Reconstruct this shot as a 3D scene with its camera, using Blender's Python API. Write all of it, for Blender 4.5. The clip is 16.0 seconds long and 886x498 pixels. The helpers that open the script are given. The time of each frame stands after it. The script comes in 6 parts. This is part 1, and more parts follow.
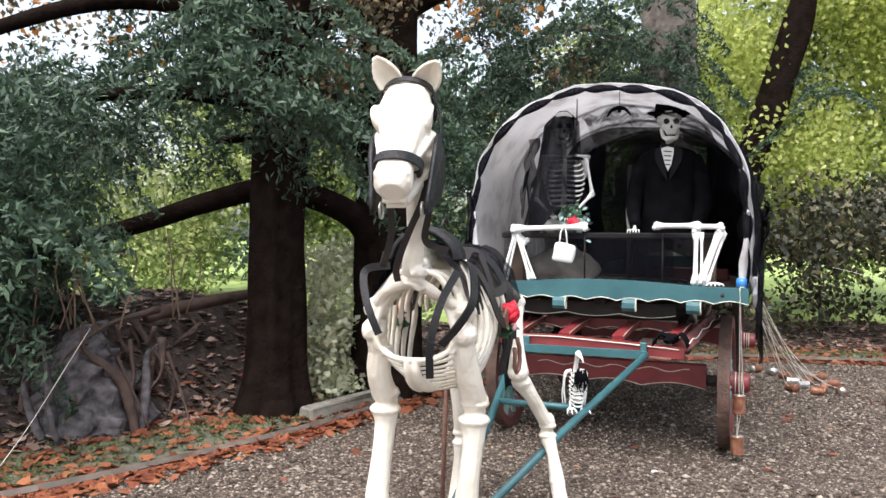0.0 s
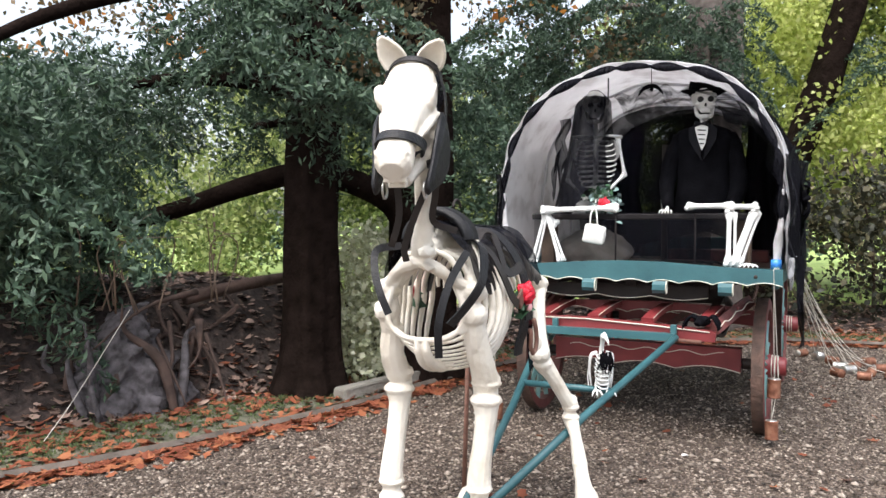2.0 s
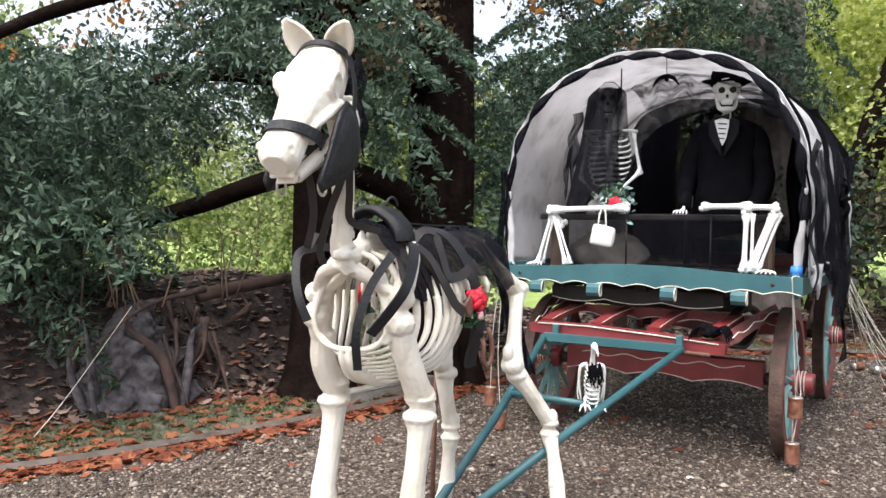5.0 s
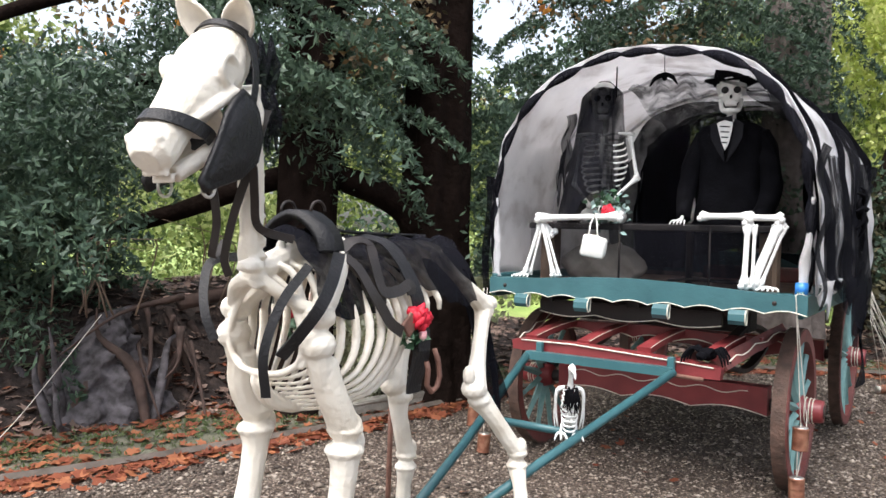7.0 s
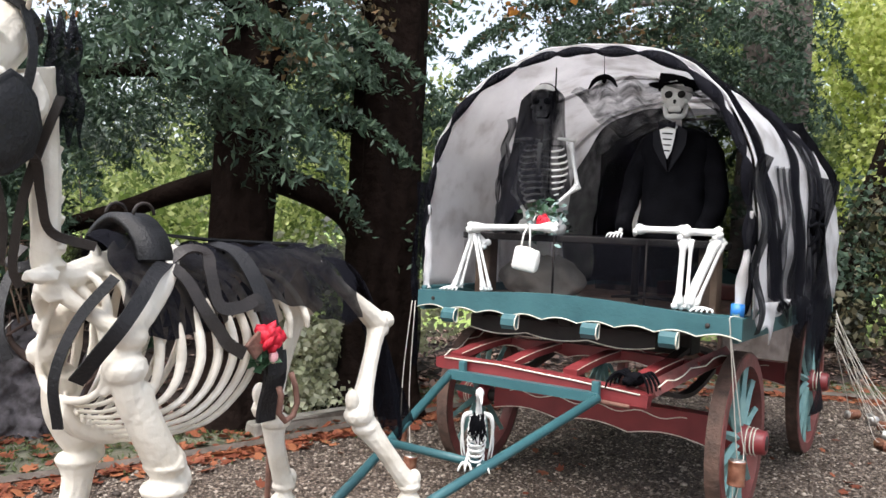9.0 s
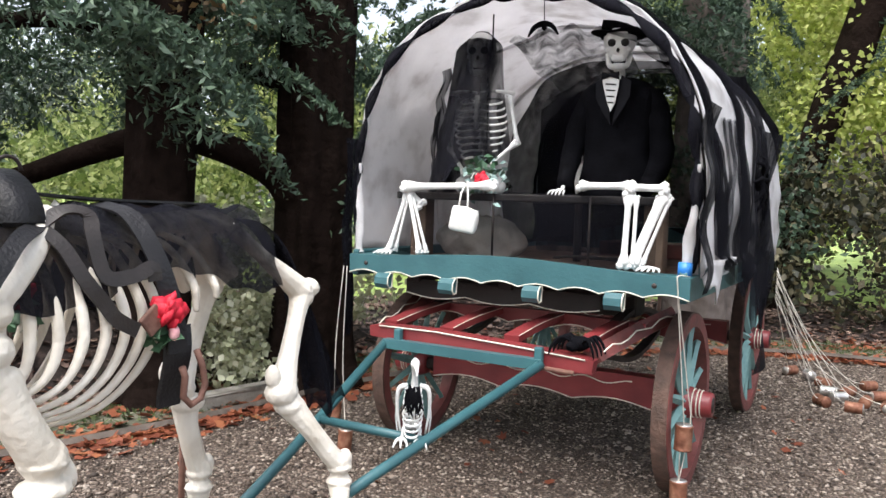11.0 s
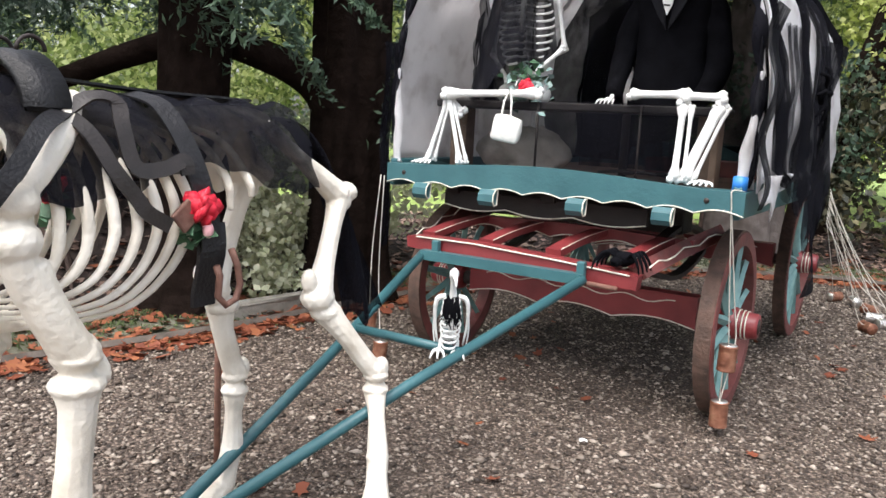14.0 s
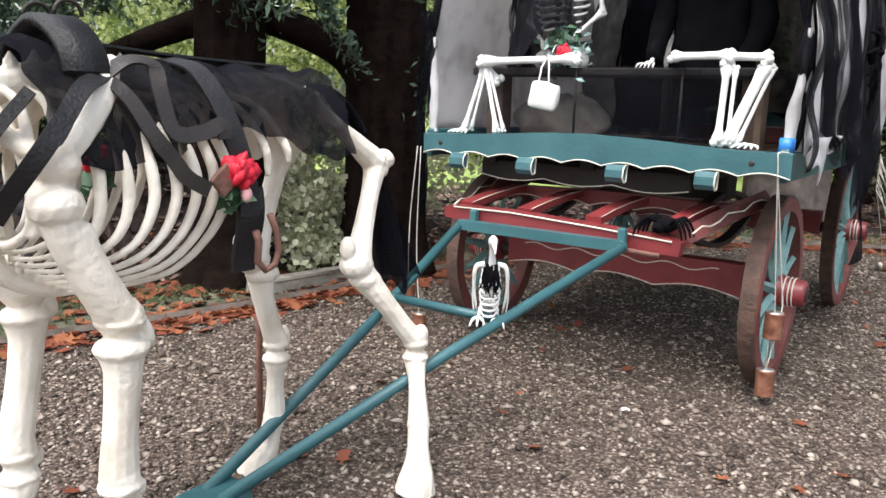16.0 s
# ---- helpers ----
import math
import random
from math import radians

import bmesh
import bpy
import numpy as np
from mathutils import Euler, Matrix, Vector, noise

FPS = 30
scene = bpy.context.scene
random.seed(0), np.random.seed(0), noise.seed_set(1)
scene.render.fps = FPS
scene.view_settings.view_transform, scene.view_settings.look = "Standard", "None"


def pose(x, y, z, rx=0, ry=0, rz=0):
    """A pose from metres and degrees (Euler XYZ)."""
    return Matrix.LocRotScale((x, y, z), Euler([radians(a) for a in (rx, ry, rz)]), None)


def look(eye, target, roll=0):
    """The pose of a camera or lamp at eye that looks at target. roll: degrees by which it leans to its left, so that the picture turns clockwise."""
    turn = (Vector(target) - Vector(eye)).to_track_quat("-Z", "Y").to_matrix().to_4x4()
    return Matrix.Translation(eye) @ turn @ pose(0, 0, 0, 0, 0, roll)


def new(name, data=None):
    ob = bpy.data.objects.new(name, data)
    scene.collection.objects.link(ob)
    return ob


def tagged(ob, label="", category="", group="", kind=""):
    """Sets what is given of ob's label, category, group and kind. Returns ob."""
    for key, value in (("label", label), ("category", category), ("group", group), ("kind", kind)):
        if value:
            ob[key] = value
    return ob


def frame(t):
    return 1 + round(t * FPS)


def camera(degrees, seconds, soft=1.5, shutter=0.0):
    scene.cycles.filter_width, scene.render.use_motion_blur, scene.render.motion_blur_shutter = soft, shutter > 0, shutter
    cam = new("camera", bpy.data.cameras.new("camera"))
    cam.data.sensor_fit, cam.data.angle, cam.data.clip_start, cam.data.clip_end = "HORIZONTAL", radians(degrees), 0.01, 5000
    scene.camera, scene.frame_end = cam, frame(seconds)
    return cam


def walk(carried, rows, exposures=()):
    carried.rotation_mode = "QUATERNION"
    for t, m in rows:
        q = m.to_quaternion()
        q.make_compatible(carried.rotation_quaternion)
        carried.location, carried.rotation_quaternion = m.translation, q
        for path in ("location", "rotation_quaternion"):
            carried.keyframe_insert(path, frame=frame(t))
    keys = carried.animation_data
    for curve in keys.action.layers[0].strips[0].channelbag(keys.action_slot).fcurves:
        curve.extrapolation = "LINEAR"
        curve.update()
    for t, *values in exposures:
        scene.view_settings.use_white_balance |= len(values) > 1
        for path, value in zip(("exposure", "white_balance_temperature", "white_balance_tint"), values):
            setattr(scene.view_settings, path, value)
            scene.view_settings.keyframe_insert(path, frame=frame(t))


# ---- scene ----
cam = camera(59.0, 16.0)
PATH = [
    (0, (0.968, -5.307, 1.303), (0.197, -3.461, 1.282), 0.5),
    (0.5, (1.003, -5.31, 1.303), (0.204, -3.477, 1.269), 0.7),
    (1, (1.048, -5.316, 1.301), (0.212, -3.499, 1.256), 0.6),
    (1.5, (1.075, -5.297, 1.296), (0.206, -3.497, 1.239), 0.3),
    (2, (1.096, -5.25, 1.29), (0.207, -3.459, 1.228), 0.2),
    (2.5, (1.118, -5.164, 1.286), (0.209, -3.384, 1.221), 0.4),
    (3, (1.14, -5.068, 1.292), (0.204, -3.302, 1.232), 0.1),
    (3.5, (1.177, -5.018, 1.297), (0.209, -3.269, 1.24), -0.5),
    (4, (1.249, -4.956, 1.295), (0.244, -3.228, 1.239), -0.3),
    (6.3, (1.511, -4.559, 1.307), (0.405, -2.894, 1.244), 1.2),
    (6.5, (1.492, -4.51, 1.295), (0.383, -2.846, 1.245), 1.1),
    (7, (1.485, -4.395, 1.307), (0.356, -2.745, 1.257), 1.4),
    (7.5, (1.508, -4.299, 1.312), (0.376, -2.651, 1.265), 1.3),
    (8, (1.552, -4.177, 1.31), (0.416, -2.532, 1.268), 1.5),
    (8.5, (1.604, -4.035, 1.322), (0.462, -2.394, 1.288), 2.2),
    (9, (1.662, -3.931, 1.33), (0.527, -2.285, 1.298), 2.6),
    (9.5, (1.682, -3.869, 1.332), (0.579, -2.201, 1.293), 2.4),
    (9.7, (1.669, -3.848, 1.325), (0.587, -2.167, 1.285), 2.2),
    (11.8, (1.53, -3.637, 1.292), (0.537, -1.91, 1.117), 1.6),
    (12, (1.538, -3.626, 1.284), (0.531, -1.909, 1.095), 1.7),
    (12.5, (1.521, -3.616, 1.282), (0.499, -1.912, 1.057), 2.2),
    (13, (1.511, -3.622, 1.27), (0.476, -1.929, 1.02), 2.7),
    (13.5, (1.49, -3.628, 1.262), (0.447, -1.946, 0.976), 3.1),
    (14, (1.481, -3.63, 1.249), (0.423, -1.963, 0.93), 2.9),
    (14.5, (1.474, -3.63, 1.24), (0.395, -1.982, 0.893), 2.8),
    (15, (1.455, -3.629, 1.224), (0.364, -1.992, 0.862), 2.5),
    (15.5, (1.449, -3.628, 1.205), (0.345, -2.0, 0.839), 2.0),
    (16, (1.469, -3.619, 1.205), (0.34, -2.011, 0.83), 1.7),
]
walk(cam, [(t, look(eye, target, roll)) for t, eye, target, roll in PATH])

# ---- world, sun, exposure ----
world = bpy.data.worlds.new("overcast_sky")
scene.world = world
world.use_nodes = True
wn = world.node_tree
sky = wn.nodes.new("ShaderNodeTexSky")
sky.sky_type = "NISHITA"
sky.sun_disc = False
sky.sun_elevation = radians(61)
sky.sun_rotation = radians(200)
sky.dust_density = 4.0
sky.air_density = 1.0
hsv = wn.nodes.new("ShaderNodeHueSaturation")
hsv.inputs["Saturation"].default_value = 0.5
wn.links.new(sky.outputs[0], hsv.inputs["Color"])
wn.links.new(hsv.outputs[0], wn.nodes["Background"].inputs[0])
wn.nodes["Background"].inputs[1].default_value = 0.15
sun = new("sun", bpy.data.lights.new("sun", "SUN"))
sun.data.energy = 1.5
sun.data.angle = radians(32)
sun.data.color = (1.0, 0.98, 0.97)
sun.matrix_world = look((2.2, -5.0, 10), (0, 0, 0))
scene.view_settings.exposure = 1.32


# ---- materials ----
def mat(name, c1, c2=None, scale=8.0, rough=0.6, bump=0.0, bscale=40.0, metal=0.0, c3=None, island=False, translucent=0.0, spec=0.5, contrast=0.25, detail=5.0):
    m = bpy.data.materials.new(name)
    m.use_nodes = True
    t = m.node_tree
    b = t.nodes["Principled BSDF"]
    b.inputs["Roughness"].default_value = rough
    b.inputs["Metallic"].default_value = metal
    b.inputs["Specular IOR Level"].default_value = spec
    tc = t.nodes.new("ShaderNodeTexCoord")
    n = t.nodes.new("ShaderNodeTexNoise")
    n.inputs["Scale"].default_value = scale
    n.inputs["Detail"].default_value = detail
    t.links.new(tc.outputs["Object"], n.inputs["Vector"])
    r = t.nodes.new("ShaderNodeValToRGB")
    e = r.color_ramp.elements
    e[0].position, e[1].position = 0.5 - contrast, 0.5 + contrast
    e[0].color = (*c1, 1)
    e[1].color = (*(c2 or c1), 1)
    if c3:
        mid = e.new(0.5)
        mid.color = (*c3, 1)
    source = n.outputs["Fac"]
    if island:
        g = t.nodes.new("ShaderNodeNewGeometry")
        mix = t.nodes.new("ShaderNodeMath")
        mix.operation = "MULTIPLY_ADD"
        mix.inputs[1].default_value = 0.75
        half = t.nodes.new("ShaderNodeMath")
        half.operation = "MULTIPLY"
        half.inputs[1].default_value = 0.25
        t.links.new(n.outputs["Fac"], half.inputs[0])
        t.links.new(g.outputs["Random Per Island"], mix.inputs[0])
        t.links.new(half.outputs[0], mix.inputs[2])
        source = mix.outputs[0]
    t.links.new(source, r.inputs["Fac"])
    t.links.new(r.outputs["Color"], b.inputs["Base Color"])
    if bump:
        n2 = t.nodes.new("ShaderNodeTexNoise")
        n2.inputs["Scale"].default_value = bscale
        n2.inputs["Detail"].default_value = 4
        t.links.new(tc.outputs["Object"], n2.inputs["Vector"])
        bp = t.nodes.new("ShaderNodeBump")
        bp.inputs["Strength"].default_value = bump
        bp.inputs["Distance"].default_value = 0.02
        t.links.new(n2.outputs["Fac"], bp.inputs["Height"])
        t.links.new(bp.outputs[0], b.inputs["Normal"])
    if translucent:
        tr = t.nodes.new("ShaderNodeBsdfTranslucent")
        t.links.new(r.outputs["Color"], tr.inputs["Color"])
        ms = t.nodes.new("ShaderNodeMixShader")
        ms.inputs[0].default_value = translucent
        t.links.new(b.outputs[0], ms.inputs[1])
        t.links.new(tr.outputs[0], ms.inputs[2])
        t.links.new(ms.outputs[0], t.nodes["Material Output"].inputs["Surface"])
    return m


def gauze(name, colour, thin, thick, scale, stretch=0.3):
    """Sheer net, finer than the eye parts: cover runs from thin to thick in soft folds."""
    m = bpy.data.materials.new(name)
    m.use_nodes = True
    t = m.node_tree
    b = t.nodes["Principled BSDF"]
    b.inputs["Base Color"].default_value = (*colour, 1)
    b.inputs["Roughness"].default_value = 0.9
    b.inputs["Specular IOR Level"].default_value = 0.08
    tc = t.nodes.new("ShaderNodeTexCoord")
    st = t.nodes.new("ShaderNodeMapping")
    st.inputs["Scale"].default_value = (1, 1, stretch)
    t.links.new(tc.outputs["Object"], st.inputs[0])
    n = t.nodes.new("ShaderNodeTexNoise")
    n.inputs["Scale"].default_value = scale
    n.inputs["Detail"].default_value = 5
    n.inputs["Distortion"].default_value = 0.8
    t.links.new(st.outputs[0], n.inputs["Vector"])
    weave = t.nodes.new("ShaderNodeTexNoise")
    weave.inputs["Scale"].default_value = 260
    weave.inputs["Detail"].default_value = 1
    t.links.new(tc.outputs["Object"], weave.inputs["Vector"])
    add = t.nodes.new("ShaderNodeMath")
    add.operation = "MULTIPLY_ADD"
    add.inputs[1].default_value = 0.22
    t.links.new(weave.outputs["Fac"], add.inputs[0])
    t.links.new(n.outputs["Fac"], add.inputs[2])
    r = t.nodes.new("ShaderNodeMapRange")
    r.inputs["From Min"].default_value = 0.46
    r.inputs["From Max"].default_value = 0.78
    r.inputs["To Min"].default_value = thin
    r.inputs["To Max"].default_value = thick
    t.links.new(add.outputs[0], r.inputs["Value"])
    tr = t.nodes.new("ShaderNodeBsdfTransparent")
    ms = t.nodes.new("ShaderNodeMixShader")
    t.links.new(r.outputs["Result"], ms.inputs[0])
    t.links.new(tr.outputs[0], ms.inputs[1])
    t.links.new(b.outputs[0], ms.inputs[2])
    t.links.new(ms.outputs[0], t.nodes["Material Output"].inputs["Surface"])
    return m


M_BONE = mat("bone_plastic", (0.60, 0.53, 0.43), (0.86, 0.81, 0.72), 7, 0.45, 0.25, 45, c3=(0.78, 0.72, 0.62), contrast=0.2, detail=8)
M_WBONE = mat("white_bone", (0.62, 0.62, 0.60), (0.82, 0.82, 0.80), 22, 0.5, 0.1, 60)
M_SOCKET = mat("dark_hollow", (0.008, 0.008, 0.008), (0.02, 0.02, 0.02), 10, 0.9)
M_LEATHER = mat("black_leather", (0.005, 0.005, 0.006), (0.018, 0.017, 0.019), 14, 0.5, 0.25, 120, spec=0.35)
M_BROWNLEATHER = mat("brown_leather", (0.009, 0.007, 0.006), (0.028, 0.021, 0.019), 14, 0.5, 0.15, 120)
NET = (0.006, 0.006, 0.009)
M_GAUZE = gauze("black_gauze", NET, 0.55, 0.96, 7, 0.45)
M_GAUZE_FINE = gauze("fine_black_gauze", NET, 0.80, 0.97, 9, 1.0)
M_GAUZE_SIDE = gauze("torn_black_gauze", NET, 0.15, 0.9, 6, 0.4)
M_GAUZE_LINING = gauze("lining_gauze", NET, 0.45, 0.96, 5, 0.5)
M_GAUZE_REAR = gauze("rear_gauze", NET, 0.72, 0.97, 4, 0.6)
M_VEIL = gauze("veil_net", NET, 0.62, 1.0, 12)
M_GAUZE_THIN = gauze("thin_black_net", NET, 0.3, 0.55, 5, 1.0)
M_COBWEB = gauze("cobweb_net", NET, 0.1, 0.85, 10, 1.0)
M_GAUZE_THICK = gauze("bunched_gauze", NET, 0.86, 1.0, 20)
M_SATIN = mat("black_satin", (0.004, 0.004, 0.006), (0.010, 0.010, 0.013), 12, 0.6, 0.1, 60, spec=0.1)
M_CLOTH = mat("black_cloth", (0.0025, 0.0025, 0.003), (0.007, 0.007, 0.009), 12, 0.95, 0.2, 60, spec=0.03)
M_CANVAS = mat("white_canvas", (0.46, 0.43, 0.42), (0.90, 0.89, 0.90), 6, 0.85, 0.7, 11, c3=(0.82, 0.81, 0.82), translucent=0.55, contrast=0.3)
M_TEAL = mat("teal_paint", (0.024, 0.085, 0.098), (0.045, 0.135, 0.150), 6, 0.4, 0.1, 60)
M_TEALPALE = mat("pale_teal_paint", (0.10, 0.22, 0.22), (0.22, 0.36, 0.34), 14, 0.5, 0.1, 60)
M_RED = mat("red_paint", (0.13, 0.017, 0.020), (0.24, 0.036, 0.038), 5, 0.42, 0.12, 50)
M_REDDULL = mat("worn_red_paint", (0.075, 0.03, 0.025), (0.22, 0.055, 0.05), 9, 0.6, 0.2, 40)
M_TYRE = mat("rusty_iron_tyre", (0.045, 0.028, 0.022), (0.13, 0.075, 0.055), 18, 0.75, 0.4, 60)
M_CREAM = mat("cream_line_paint", (0.55, 0.52, 0.42), (0.72, 0.70, 0.6), 30, 0.5)
M_WOOD = mat("bare_floor_wood", (0.10, 0.055, 0.04), (0.22, 0.13, 0.09), 7, 0.7, 0.3, 50)
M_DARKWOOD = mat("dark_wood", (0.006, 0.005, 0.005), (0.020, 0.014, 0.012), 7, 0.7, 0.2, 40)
M_POST = mat("brown_post_wood", (0.10, 0.065, 0.045), (0.2, 0.14, 0.1), 9, 0.7, 0.2, 40)
M_RUST = mat("rusty_tin", (0.13, 0.05, 0.03), (0.36, 0.19, 0.12), 26, 0.5, 0.2, 60, metal=0.4, c3=(0.24, 0.10, 0.06))
M_TIN = mat("bright_tin", (0.5, 0.48, 0.45), (0.72, 0.7, 0.68), 20, 0.35, metal=0.85)
M_IRON = mat("dark_iron", (0.015, 0.013, 0.013), (0.05, 0.035, 0.03), 20, 0.6, 0.2, 60, metal=0.3)
M_HOOK = mat("rusted_iron_hook", (0.12, 0.055, 0.04), (0.22, 0.11, 0.08), 30, 0.7, 0.2, 80)
M_STRING = mat("cotton_string", (0.55, 0.5, 0.42), (0.75, 0.72, 0.66), 50, 0.9)
M_ROSE = mat("red_silk_petal", (0.42, 0.004, 0.018), (0.75, 0.02, 0.05), 40, 0.6)
M_PINK = mat("pink_silk_petal", (0.7, 0.3, 0.33), (0.85, 0.5, 0.5), 40, 0.6)
M_SILKLEAF = mat("green_silk_leaf", (0.02, 0.06, 0.03), (0.05, 0.13, 0.06), 20, 0.6)
M_SAGE = mat("sage_silk_leaf", (0.16, 0.26, 0.24), (0.32, 0.42, 0.4), 20, 0.6)
M_WHITECLOTH = mat("white_satin", (0.72, 0.70, 0.66), (0.85, 0.84, 0.8), 9, 0.5, 0.2, 25)
M_SACK = mat("grey_sacking", (0.34, 0.31, 0.27), (0.52, 0.49, 0.45), 6, 0.9, 0.4, 20)
M_BLUE = mat("blue_tape", (0.02, 0.16, 0.5), (0.04, 0.22, 0.6), 10, 0.4)
M_GRAVEL = mat("gravel_bed", (0.030, 0.023, 0.018), (0.32, 0.25, 0.20), 62, 0.75, 1.0, 80, c3=(0.076, 0.053, 0.040), contrast=0.2, detail=10)
M_STONES = mat("gravel_stones", (0.016, 0.012, 0.010), (0.50, 0.43, 0.36), 30, 0.65, island=True, c3=(0.085, 0.060, 0.044), contrast=0.5)
M_VERGE = mat("mossy_verge", (0.05, 0.065, 0.035), (0.22, 0.22, 0.16), 9, 0.95, 0.8, 50, c3=(0.12, 0.115, 0.08))
M_LITTER = mat("leaf_litter_soil", (0.016, 0.011, 0.009), (0.09, 0.06, 0.05), 14, 0.95, 1.0, 30, c3=(0.035, 0.024, 0.02))
M_LAWN = mat("lawn", (0.15, 0.24, 0.05), (0.36, 0.44, 0.14), 2.0, 0.9, 0.6, 40)
M_GRASS = mat("grass_blades", (0.04, 0.07, 0.02), (0.14, 0.17, 0.07), 4, 0.8, island=True, translucent=0.25, contrast=0.5)
M_DEADLEAF = mat("fallen_leaves", (0.12, 0.030, 0.015), (0.38, 0.15, 0.065), 4, 0.65, island=True, c3=(0.23, 0.065, 0.03), translucent=0.15, contrast=0.5)
M_BROWNLEAF = mat("brown_leaf_litter", (0.06, 0.04, 0.03), (0.50, 0.35, 0.28), 4, 0.75, island=True, c3=(0.21, 0.135, 0.105), contrast=0.5)
# bark darker than its own tone: the canopy's shade is put into the colour
M_BARK = mat("shaded_bark", (0.006, 0.004, 0.003), (0.018, 0.012, 0.010), 9, 0.97, 1.0, 22, spec=0.03)
M_BARKGREY = mat("grey_bark", (0.07, 0.055, 0.048), (0.19, 0.16, 0.145), 7, 0.95, 1.0, 14)
M_ROOT = mat("grey_root_wood", (0.016, 0.013, 0.012), (0.14, 0.125, 0.135), 17, 0.9, 1.0, 16)
M_ROOTBROWN = mat("brown_root_wood", (0.03, 0.019, 0.015), (0.11, 0.068, 0.055), 8, 0.9, 0.8, 16)
M_YEW = mat("yew_needles", (0.014, 0.034, 0.020), (0.11, 0.17, 0.10), 1.2, 0.6, island=True, c3=(0.042, 0.078, 0.047), translucent=0.2, contrast=0.5)
M_CEDAR = mat("bluish_needles", (0.05, 0.08, 0.07), (0.32, 0.38, 0.34), 1.2, 0.6, island=True, c3=(0.07, 0.105, 0.085), translucent=0.2, contrast=0.5)
# far leaves, bright and garden: sunlight is put into their raised yellow-greens
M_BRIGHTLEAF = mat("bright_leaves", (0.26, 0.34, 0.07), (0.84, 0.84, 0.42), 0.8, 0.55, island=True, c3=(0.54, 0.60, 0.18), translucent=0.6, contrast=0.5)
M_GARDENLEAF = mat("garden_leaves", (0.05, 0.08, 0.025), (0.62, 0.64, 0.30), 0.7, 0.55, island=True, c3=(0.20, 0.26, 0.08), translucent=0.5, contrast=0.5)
M_BUSHLEAF = mat("dull_bush_leaves", (0.013, 0.018, 0.010), (0.22, 0.19, 0.10), 1.0, 0.5, island=True, c3=(0.035, 0.038, 0.02), translucent=0.12, contrast=0.5)
M_OLIVE = mat("brown_autumn_leaves", (0.035, 0.03, 0.016), (0.26, 0.15, 0.06), 1.0, 0.6, island=True, c3=(0.075, 0.062, 0.03), translucent=0.3, contrast=0.5)
M_ORANGE = mat("orange_autumn_leaves", (0.30, 0.09, 0.02), (0.6, 0.28, 0.06), 1.0, 0.55, island=True, translucent=0.4, contrast=0.5)
# variegated ivy, whitened further: the light falling on it is put into the colour
M_PALELEAF = mat("lit_pale_ivy_leaves", (0.32, 0.36, 0.20), (0.84, 0.84, 0.68), 1.0, 0.55, island=True, c3=(0.62, 0.63, 0.42), translucent=0.35, contrast=0.5)
M_EDGING = mat("weathered_edging", (0.06, 0.05, 0.04), (0.16, 0.13, 0.11), 8, 0.9, 0.4, 30)
M_KERB = mat("pale_stone", (0.13, 0.12, 0.10), (0.34, 0.32, 0.28), 8, 0.9, 0.5, 25)


# ---- shape helpers ----
def mesh_of(name, bm, materials, smooth=True):
    me = bpy.data.meshes.new(name)
    bm.normal_update()
    bm.to_mesh(me)
    bm.free()
    for m in (materials if isinstance(materials, (list, tuple)) else [materials]):
        me.materials.append(m)
    if smooth:
        me.shade_smooth()
    return me


def thing(name, label, category, at=(0, 0, 0), group="", kind=""):
    ob = new(name)
    ob.location = at
    return tagged(ob, label, category, group, kind)


def part(name, bm, material, parent, label="", smooth=True):
    ob = new(name, mesh_of(name, bm, material, smooth))
    if parent:
        ob.parent = parent
        if parent.parent is None:
            ob.matrix_parent_inverse = Matrix.Translation(-parent.location)
    if label:
        tagged(ob, label)
    return ob


def single(name, bm, material, label, category, group="", kind="", smooth=True):
    return tagged(new(name, mesh_of(name, bm, material, smooth)), label, category, group, kind)


def spline(pts, n=6):
    """Catmull-Rom through points of any width."""
    p = [np.array(q, float) for q in pts]
    p = [2 * p[0] - p[1]] + p + [2 * p[-1] - p[-2]]
    out = []
    for i in range(1, len(p) - 2):
        for k in range(n):
            t = k / n
            out.append(0.5 * (2 * p[i] + (p[i + 1] - p[i - 1]) * t + (2 * p[i - 1] - 5 * p[i] + 4 * p[i + 1] - p[i + 2]) * t * t + (3 * p[i] - p[i - 1] - 3 * p[i + 1] + p[i + 2]) * t ** 3))
    out.append(p[-2])
    return out


def tube(bm, pts, radii, sides=8, flat=1.0, up=(0, 0, 1), slot=0):
    """A closed sweep; flat < 1 makes it an oval, thin along up."""
    pts = [Vector(q[:3]) for q in pts]
    if not isinstance(radii, (list, tuple)):
        radii = [radii] * len(pts)
    rings = []
    side = None
    for i, c in enumerate(pts):
        d = (pts[min(i + 1, len(pts) - 1)] - pts[max(i - 1, 0)])
        d = d.normalized() if d.length > 1e-9 else Vector((0, 0, 1))
        if side is None:
            side = d.cross(Vector(up))
            if side.length < 1e-3:
                side = d.cross(Vector((1, 0.3, 0)))
        side = (side - d * side.dot(d))
        side = side.normalized() if side.length > 1e-6 else d.orthogonal().normalized()
        u = side.cross(d)
        rings.append([bm.verts.new(c + (side * math.cos(a) + u * math.sin(a) * flat) * radii[i]) for a in (2 * math.pi * k / sides for k in range(sides))])
    for a, b in zip(rings, rings[1:]):
        for k in range(sides):
            f = bm.faces.new((a[k], a[(k + 1) % sides], b[(k + 1) % sides], b[k]))
            f.material_index = slot
    for ring, rev in ((rings[0], True), (rings[-1], False)):
        f = bm.faces.new(ring[::-1] if rev else ring)
        f.material_index = slot
    return bm


